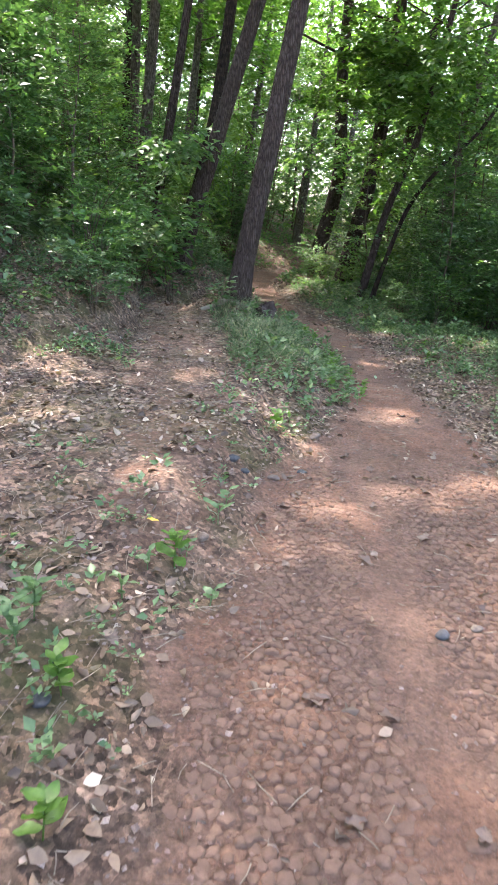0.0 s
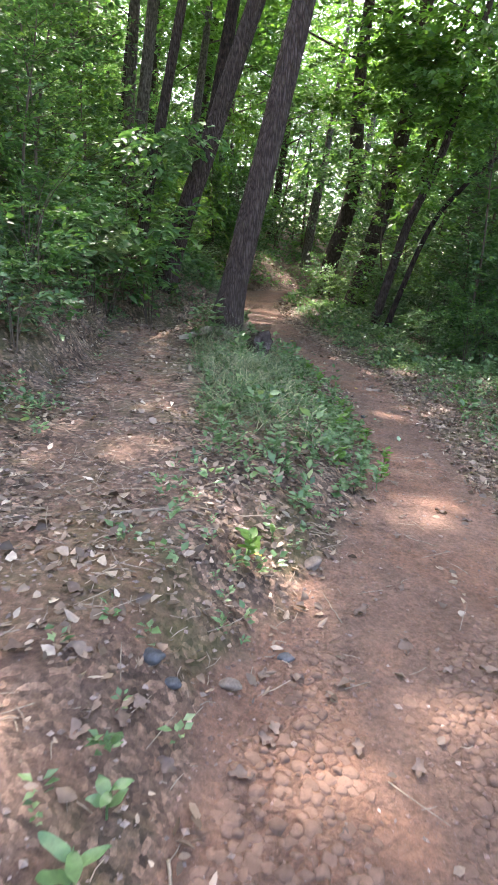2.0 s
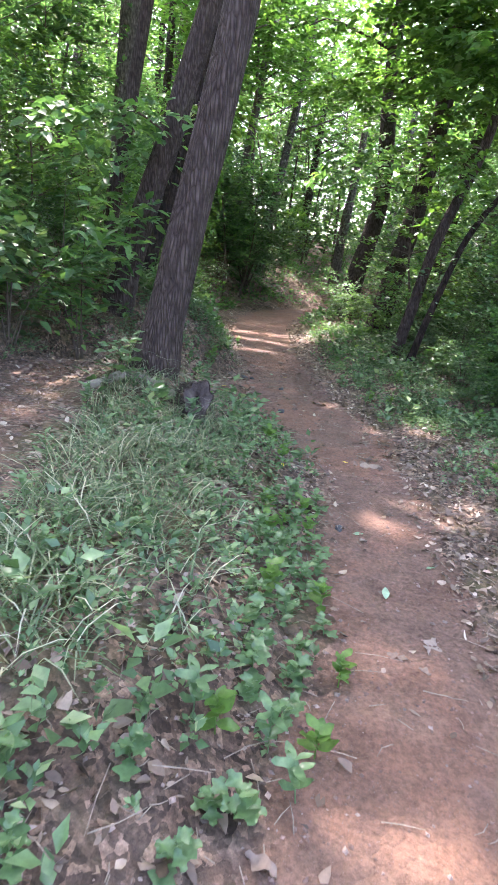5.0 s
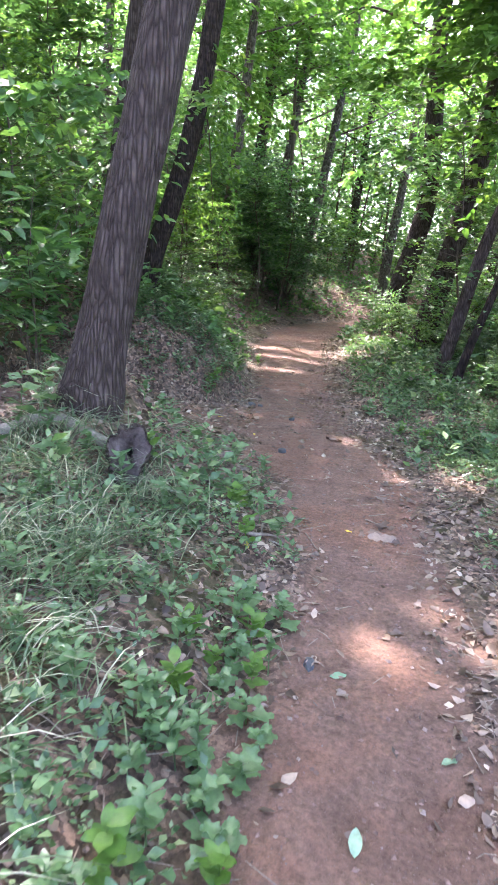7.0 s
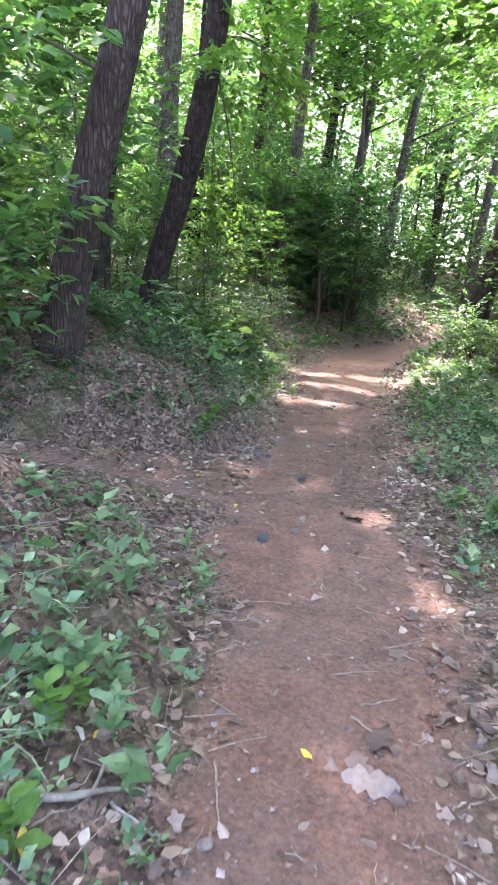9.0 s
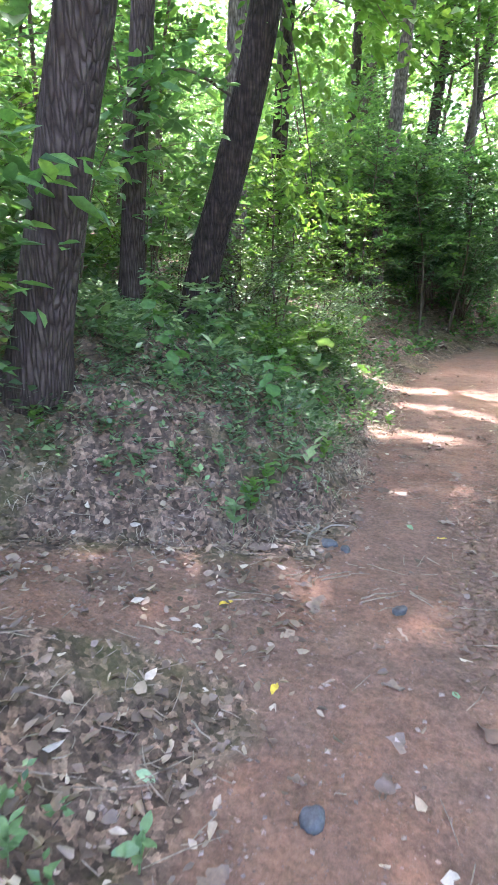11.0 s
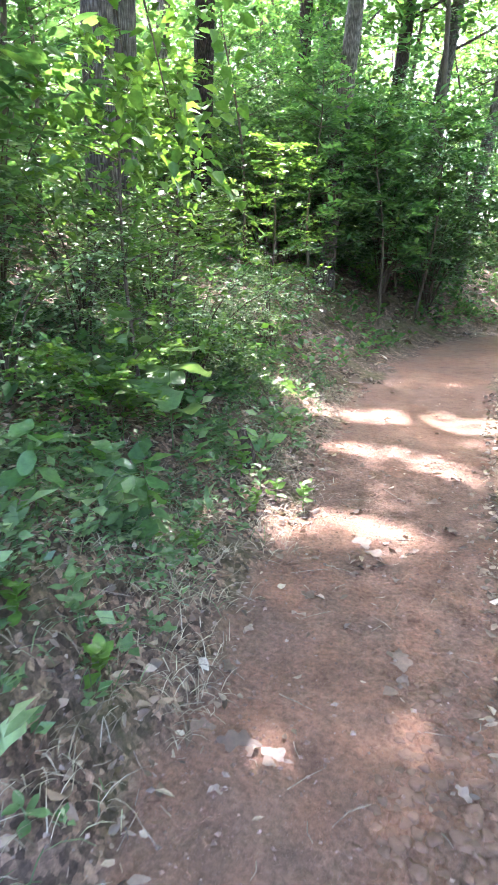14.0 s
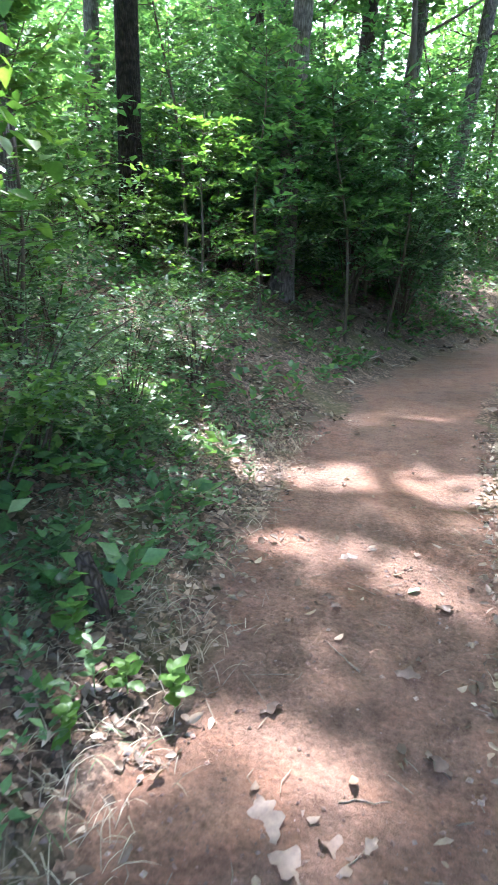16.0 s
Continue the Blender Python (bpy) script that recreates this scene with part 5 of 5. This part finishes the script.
STICKS_1 = [(-0.05, 2.95, 0.02, 2.79), (0.92, 2.86, 1.0, 2.79), (-0.63, 4.31, -0.2, 4.42), (-0.06, 2.78, 0.01, 2.6), (-0.6, 2.79, -0.49, 2.86), (0.91, 5.1, 1.08, 5.03), (1.27, 6.37, 1.44, 6.36), (1.07, 9.45, 1.23, 9.37), (0.47, 8.58, 0.51, 8.74), (1.02, 10.15, 1.14, 9.98), (0.73, 9.07, 0.84, 8.86), (1.09, 9.53, 1.2, 9.62), (-0.27, 11.99, -0.17, 12.13), (-0.66, 11.64, -0.29, 11.76), (-0.03, 11.89, 0.1, 12.07), (0.14, 12.12, 0.27, 12.04), (-1.27, 11.8, -1.06, 11.67), (-1.23, 11.64, -1.02, 11.46), (-0.25, 10.87, -0.16, 10.86), (-0.68, 11.08, -0.52, 11.22)]
STICKS_2 = [(-0.31, 12.01, -0.18, 12.16), (-0.45, 11.95, -0.36, 12.04), (-0.23, 12.24, -0.13, 12.24), (-0.14, 12.29, 0.08, 12.28), (-0.04, 11.93, 0.1, 12.12), (0.13, 12.14, 0.24, 12.08), (-0.67, 12.65, -0.55, 12.47), (0.09, 12.42, 0.09, 12.57), (0.11, 12.55, 0.19, 12.5), (0.06, 15.18, 0.16, 15.09), (-0.39, 15.28, -0.25, 15.35), (-0.31, 15.09, -0.26, 15.2)]
PLANTS_1 = [(-0.22, 2.97, 0), (-0.48, 1.05, 1), (-0.59, 1.48, 1), (-0.79, 1.75, 2), (-0.79, 1.61, 2), (-0.35, 2.44, 0), (-0.49, 2.24, 0), (-0.54, 2.02, 0), (-0.2, 2.17, 0), (-0.24, 2.79, 3), (-0.39, 2.35, 1), (0.02, 4.23, 1), (0.13, 4.54, 0), (0.29, 5.08, 4), (0.52, 5.41, 4), (0.64, 5.62, 4), (0.77, 6.28, 4), (-0.06, 5.35, 0), (-0.25, 5.22, 2), (0.59, 6.74, 1), (0.62, 7.13, 2), (0.66, 7.22, 2), (0.49, 7.21, 2), (0.63, 8.02, 2), (0.44, 7.6, 2), (0.27, 7.14, 2), (0.36, 9.1, 4), (0.78, 8.07, 4), (0.15, 8.5, 2), (0.21, 8.95, 4), (0.33, 8.8, 1), (0.28, 9.04, 3)]
PLANTS_2 = [(0.35, 9.09, 2), (0.18, 9.94, 0), (0.16, 9.48, 2), (-0.44, 9.87, 4), (-0.04, 10.36, 0), (0.49, 8.5, 1), (-0.43, 9.63, 4), (-0.56, 10.27, 4), (0.34, 8.93, 1), (-0.23, 8.86, 1), (0.6, 7.93, 2), (-0.9, 12.16, 2), (-1.1, 12.32, 2), (-0.91, 12.38, 1), (-0.88, 12.44, 0), (-0.89, 12.3, 2), (-0.89, 12.55, 1), (-1.19, 12.63, 4), (-1.04, 12.81, 4), (-0.7, 12.87, 0), (-1.2, 15.33, 1), (-1.03, 15.38, 1), (-1.48, 15.37, 1), (-1.53, 16.31, 2), (-1.62, 15.78, 4), (-1.83, 15.66, 4), (-1.99, 16.79, 4)]


# ---- plants one could count ----
def leaf_one(name, length, width, material, parent, m, lobes=0, curl=0.1, seed=0):
    """One leaf blade, entire or lobed, curled and thin, with its midrib along x."""
    r = np.random.default_rng(seed)
    n = 11
    f = np.linspace(0, 1, n)
    half = width * 0.5 * np.sin(math.pi * f ** 0.8) ** 0.75
    if lobes:
        half = half * (0.72 + 0.34 * np.cos(f * math.pi * 2 * lobes)) + 0.004
    half[0], half[-1] = 0.001, 0.001
    ph = r.random() * 6
    wav = curl * length * (np.sin(f * 5 + ph) * 0.25 - f * f * 0.4)
    edge = curl * width * (0.8 + 0.7 * np.sin(f * 9 + ph))
    mid = np.column_stack([f * length, np.zeros(n), wav])
    lft = np.column_stack([f * length + half * 0.25, half, wav + edge * np.sign(r.random() - 0.3)])
    rgt = np.column_stack([f * length + half * 0.25, -half, wav + edge])
    v = np.concatenate([mid, lft, rgt])
    q = [(k, k + 1, n + k + 1, n + k) for k in range(n - 1)] + [(k + 1, k, 2 * n + k, 2 * n + k + 1) for k in range(n - 1)]
    ob = part_np(name, v, np.array(q), material, parent)
    if m is not None:
        ob.matrix_basis = m
    return ob


def seedling(seed, tall, leaf, count, material, label, aspect=0.5, lobes=0, steep=25, name="seedling"):
    """A forest-floor plant: a stem with each leaf a part of its own."""
    r = np.random.default_rng(seed)
    root = tagged(new(name), label, "plant", "forest floor plants")
    top = np.array([r.normal(0, 0.1) * tall, r.normal(0, 0.1) * tall, tall])
    pts = curve_points([(0, 0, -0.03), top * np.array([0.4, 0.4, 0.55]), top], 7)
    tube_mesh("stem", pts, np.linspace(0.0035, 0.0015, 7), material, root, 5)
    for k in range(count):
        f = 0.3 + 0.7 * (k + 0.5) / count
        p = pts[min(6, int(f * 6.5))]
        ll = leaf * (0.75 + 0.45 * r.random()) * (1.1 - 0.3 * f)
        leaf_one("leaf", ll, ll * aspect, material, root, pose(p[0], p[1], p[2], r.normal(0, 12), -steep + r.normal(0, 14), k * 137.5 + r.normal(0, 15)), lobes, 0.12, seed * 9 + k)
    return root


PLANTS = [seedling(301, 0.09, 0.065, 6, M_WEED, "small seedling with pale green leaves on bare soil"), seedling(302, 0.14, 0.075, 10, M_BRIGHT, "bright green broad-leaved seedling beside the trail", 0.6),
          seedling(303, 0.19, 0.085, 11, M_WEED, "leafy blue-green weed among grass", 0.42), seedling(304, 0.14, 0.14, 4, M_WEED, "upright seedling with four long green leaves", 0.36, 0, 45),
          seedling(305, 0.1, 0.09, 8, M_WEED, "low plant with ivy-like lobed leaves", 0.85, 2, 12)]
for x, y, k in PLANTS_1 + PLANTS_2:
    put(PLANTS, k, x, y, 0.85 + 0.35 * rng.random())
for k, (x, y) in enumerate(scatter(120, -3.4, -0.3, 11.2, 17.5, lambda x, y: 0.15 < bank_d(x, y) < 1.7, 21, 0.13)):
    put(PLANTS, (2, 4, 2, 4, 0, 1)[k % 6], x, y, 0.6 + 0.5 * rng.random())
for k, (x, y) in enumerate(scatter(44, -1.2, 0.9, 5.1, 10.2, lambda x, y: min(float(trail_left(y)) - x, float(fork_gap(np.array([x]), np.array([y]))[0])) > 0.05, 22, 0.14)):
    put(PLANTS, (4, 2, 2, 2, 0)[k % 5], x, y, 0.65 + 0.4 * rng.random())
for k, (x, y) in enumerate(scatter(34, 0.4, 3.4, 5, 17, lambda x, y: 0.3 < right_d(x, y) < 1.8, 23, 0.2)):
    put(PLANTS, (2, 4, 1)[k % 3], x, y, 0.9 + 0.6 * rng.random())

for k, (x, y) in enumerate(scatter(34, 0.2, 1.0, 5.5, 7.9, lambda x, y: -0.06 < float(trail_left(y)) - x < 0.3, 26, 0.1)):
    put(PLANTS, (4, 1, 2, 4)[k % 4], x, y, 0.7 + 0.4 * rng.random())

BROAD = [seedling(311, 0.5, 0.15, 12, M_WEED, "tall plant with large soft pale green leaves", 0.66, 0, 8, "broadleaf_plant"),
         seedling(312, 0.42, 0.15, 12, M_UNDER, "bank plant with big drooping heart-shaped leaves", 0.62, 0, -12, "broadleaf_plant")]
BROAD.append(seedling(313, 0.55, 0.2, 9, M_WEED, "bank plant with large round pale green leaves", 0.85, 0, 5, "broadleaf_plant"))
for k, x, y, sc in [(0, -0.8, 8.62, 0.9), (0, -1.05, 8.85, 0.7), (1, -1.05, 12.85, 1.0), (1, -1.3, 13.5, 0.9), (1, -1.25, 14.1, 1.0), (0, -1.45, 14.1, 0.8), (2, -1.8, 15.05, 1.4), (2, -1.95, 14.75, 1.3), (0, -1.6, 12.9, 0.9),
                    (1, -2.4, 9.4, 1.1), (0, -2.2, 8.3, 1.0), (0, -2.5, 10.3, 1.1), (1, -2.0, 7.4, 0.9), (1, -1.5, 12.4, 0.9), (0, -1.75, 12.2, 0.8), (1, -1.9, 12.7, 1.0), (0, -2.1, 11.7, 0.9), (1, -1.55, 13.1, 0.8), (0, -1.5, 13.9, 0.7)]:
    put(BROAD, k, x, y, sc)


# ---- fallen leaves, sticks, stones ----
def fallen_leaf(kind, seed):
    ll, asp, lob, m, label = ((0.11, 0.58, 2, M_DRYLEAF_ONE, "curled dry grey-brown leaf lying on the trail"), (0.085, 0.5, 0, M_GREENLEAF, "shed pale green leaf lying on the trail"),
                              (0.08, 0.42, 0, M_YELLOWLEAF, "shed yellow leaf lying on the soil"), (0.21, 0.66, 3, M_DRYLEAF_ONE, "large lobed dead oak leaf lying on the trail"))[kind]
    ob = leaf_one("fallen_leaf", ll, ll * asp, m, None, None, lob, (0.22, 0.12, 0.15, 0.1)[kind], seed)
    return tagged(ob, label, "leaf", "leaves on the trail")


LEAF_KINDS = [[fallen_leaf(k, 500 + 10 * k + j) for j in range(3)] for k in range(4)]
leaf_used = set()


def lay_leaf(x, y, k, sc=1.0):
    ob = LEAF_KINDS[k][int(rng.integers(0, 3))]
    m = pose(x, y, ground_z(x, y) + 0.006, rng.normal(0, 7), rng.normal(0, 7), rng.random() * 360)
    if ob.name in leaf_used:
        ob = copy_thing(ob, m)
    else:
        leaf_used.add(ob.name)
        ob.matrix_basis = m
    s = sc * (0.6 + 0.35 * rng.random())
    ob.scale = (s, s, s)


for x, y, k in LEAVES_1 + LEAVES_2 + LEAVES_3 + LEAVES_4:
    lay_leaf(x, y, k)
for x, y in scatter(120, -2.2, 2.4, 0.8, 19, lambda x, y: 0.15 < float(trodden(np.array([x]), np.array([y]))[0]), 24, 0.1):
    lay_leaf(x, y, (0, 0, 0, 3)[int(rng.integers(0, 4))], 0.75)


def stick(x0, y0, x1, y1, thick, seed):
    r = np.random.default_rng(seed)
    n = 7
    f = np.linspace(0, 1, n)
    x, y = x0 + (x1 - x0) * f, y0 + (y1 - y0) * f
    off = r.normal(0, 0.025 * math.hypot(x1 - x0, y1 - y0), n)
    x, y = x + off * (f * (1 - f) * 4), y + off[::-1] * (f * (1 - f) * 4)
    pts = np.column_stack([x, y, height(x, y) + thick * 0.9])
    ob = tube_mesh("stick", pts - pts[0], thick * (1 - 0.5 * f), M_STICK, None, 6, 0.25, seed)
    ob.location = pts[0]
    return tagged(ob, "dry broken grey-brown stick lying on the trail", "stick", "sticks on the trail")


for k, s4 in enumerate(STICKS_1 + STICKS_2):
    stick(*s4, 0.009 if k in (2,) else 0.0028 + 0.0025 * rng.random(), 600 + k)
for k, (x, y) in enumerate(scatter(26, -2.2, 2.2, 3, 18, lambda x, y: True, 25, 0.3)):
    a, ln = rng.random() * 6.28, 0.1 + 0.2 * rng.random()
    stick(x, y, x + math.cos(a) * ln, y + math.sin(a) * ln, 0.004, 660 + k)


def dead_branch(pieces, seed):
    """A forked dead branch: each fork a part of its own."""
    root = tagged(new("dead_branch"), "forked bleached dead branch at the foot of the bank", "branch")
    x0, y0 = pieces[0][:2]
    root.location = (x0, y0, ground_z(x0, y0))
    for k, (ax, ay, bx, by, th) in enumerate(pieces):
        f = np.linspace(0, 1, 8)
        x, y = ax + (bx - ax) * f + 0.012 * np.sin(f * 6 + k), ay + (by - ay) * f + 0.01 * np.sin(f * 5 + 2 * k)
        p = np.column_stack([x - x0, y - y0, height(x, y) - root.location.z + th * 0.9 + 0.02 * np.sin(f * 3.1)])
        tube_mesh("fork" if k else "main_limb", p, th * (1 - 0.55 * f), M_LOG, root, 8, 0.3, seed + k)
    return root


dead_branch([(-0.62, 12.72, -0.52, 12.36, 0.011), (-0.59, 12.62, -0.42, 12.72, 0.007), (-0.56, 12.52, -0.7, 12.38, 0.006), (-0.6, 12.66, -0.72, 12.6, 0.005)], 720)
dead_branch([(0.42, 8.62, 0.62, 8.86, 0.012), (0.5, 8.72, 0.52, 8.98, 0.007), (0.55, 8.78, 0.72, 8.74, 0.006)], 730)


def stone(x, y, size, material, label, seed):
    bm = bmesh.new()
    bmesh.ops.create_icosphere(bm, subdivisions=3, radius=1)
    off = Vector((seed * 3.1, seed * 1.7, 0))
    for w in bm.verts:
        d = 1 + 0.45 * noise.noise(w.co * 0.9 + off) + 0.12 * noise.noise(w.co * 3 + off)
        w.co = Vector((w.co.x * d * size, w.co.y * d * size * 0.72, w.co.z * d * size * 0.48))
    me = bpy.data.meshes.new("stone")
    bm.to_mesh(me)
    bm.free()
    me.polygons.foreach_set("use_smooth", [True] * len(me.polygons))
    me.materials.append(material)
    ob = new("stone", me)
    ob.matrix_basis = pose(x, y, ground_z(x, y) + size * 0.22, rng.normal(0, 8), rng.normal(0, 8), rng.random() * 360)
    return tagged(ob, label, "stone", "stones by the trail")


for k, (x, y, s) in enumerate([(0.79, 2.13, 0.035), (-0.64, 1.44, 0.04), (-0.23, 3.49, 0.045), (-0.15, 3.45, 0.03), (0.23, 3.81, 0.032), (-0.43, 12.44, 0.05), (-0.31, 12.41, 0.038), (0.15, 11.91, 0.04), (0.93, 7.84, 0.035), (0.27, 10.72, 0.045)]):
    stone(x, y, s, M_STONE_DARK, "dark blue-grey slate stone half sunk in soil", 10 + k)
for k, (x, y, s) in enumerate([(0.34, 4.55, 0.06), (0.03, 3.58, 0.04), (-0.43, 12.33, 0.025), (0.83, 8.8, 0.025), (-0.3, 2.62, 0.04), (0.95, 2.2, 0.03)]):
    stone(x, y, s, M_STONE, "rounded brown stone lying on the soil", 40 + k)


# ---- the cut stump and the bleached log on the strip between trails ----
def hollow_stump(face, way, rx, ry, long):
    """A cut butt that leans out of the bank: bark body, sawn face, rotted hollow."""
    root = tagged(new("tree_stump"), "mossy rotten cut stump with a hollow dark heart", "stump")
    d = Vector(way).normalized()
    m = Matrix.Translation(face) @ d.to_track_quat("Z", "Y").to_matrix().to_4x4()
    root.matrix_basis = m
    n = 48
    th = np.linspace(0, 2 * math.pi, n, endpoint=False)
    rim = 1 + 0.1 * np.sin(th * 2 + 0.6) + 0.07 * np.sin(th * 3) + 0.05 * np.sin(th * 7 + 1)

    def ring(scale, z, jitter=0.0):
        w = rim * scale * (1 + jitter * (vnoise(th * 4, np.full(n, z * 9), 5) - 0.5))
        return np.column_stack([np.cos(th) * rx * w, np.sin(th) * ry * w, np.full(n, z)])

    def skin(name, rings, material, label=""):
        v = np.concatenate(rings)
        k = len(rings)
        i, j = np.meshgrid(np.arange(k - 1), np.arange(n), indexing="ij")
        q = np.stack([i * n + j, i * n + (j + 1) % n, (i + 1) * n + (j + 1) % n, (i + 1) * n + j], -1).reshape(-1, 4)
        return part_np(name, v, q, material, root, label)

    def ragged(scale, z, rough_by):
        p = ring(scale, z, 0.3)
        p[:, 2] += rough_by * (vnoise(np.cos(th) * 3 + 7 + scale * 9, np.sin(th) * 3 + 5, 15) - 0.5)
        p[:, 0] += 0.014 * (1 - scale)
        p[:, 1] += 0.03 * (1 - scale)
        return p

    skin("bark", [ring(1.04 + 0.25 * f * f, -long * f, 0.3) for f in np.linspace(1, 0, 14)] + [ragged(1.0, 0.01, 0.03), ragged(0.95, 0.004, 0.03)], M_STUMP, "peeling dark bark with moss")
    skin("cut_face", [ragged(0.96, 0.003, 0.03), ragged(0.85, 0.0, 0.05), ragged(0.7, -0.006, 0.06), ragged(0.55, -0.012, 0.06), ragged(0.4, -0.02, 0.05), ragged(0.28, -0.035, 0.04), ragged(0.17, -0.06, 0.04)], M_CUT, "weathered purplish-brown sawn face")
    skin("hollow", [ragged(0.18, -0.058, 0.04), ragged(0.15, -0.1, 0.03), ragged(0.1, -0.16, 0.02), ragged(0.01, -0.2, 0.0)], M_HOLLOW, "dark rotted hollow")
    return root


hollow_stump((-0.21, 8.55, 0.5), (0.42, -0.86, 0.28), 0.1, 0.16, 0.55)
log_pts = curve_points([(-1.2, 8.8, ground_z(-1.2, 8.8) - 0.02), (-1.0, 8.8, ground_z(-1.0, 8.8) + 0.0), (-0.8, 8.78, ground_z(-0.8, 8.78) + 0.015), (-0.4, 8.78, ground_z(-0.4, 8.78) + 0.0)], 24)
log = tube_mesh("fallen_log", log_pts - log_pts[0], np.linspace(0.045, 0.05, 24), M_LOG, None, 16, 0.5, 9)
log.location = log_pts[0]
tagged(log, "bleached grey fallen log lying in weeds", "log")
old = curve_points([(-1.5, 15.55, ground_z(-1.5, 15.55) - 0.1), (-1.52, 15.56, ground_z(-1.5, 15.55) + 0.12), (-1.6, 15.58, ground_z(-1.5, 15.55) + 0.26)], 14)
snag = tube_mesh("broken_stub", old - old[0], np.linspace(0.05, 0.03, 14), M_STUMP, None, 14, 0.5, 12)
snag.location = old[0]
tagged(snag, "broken dark rotten stub on the bank", "stump")
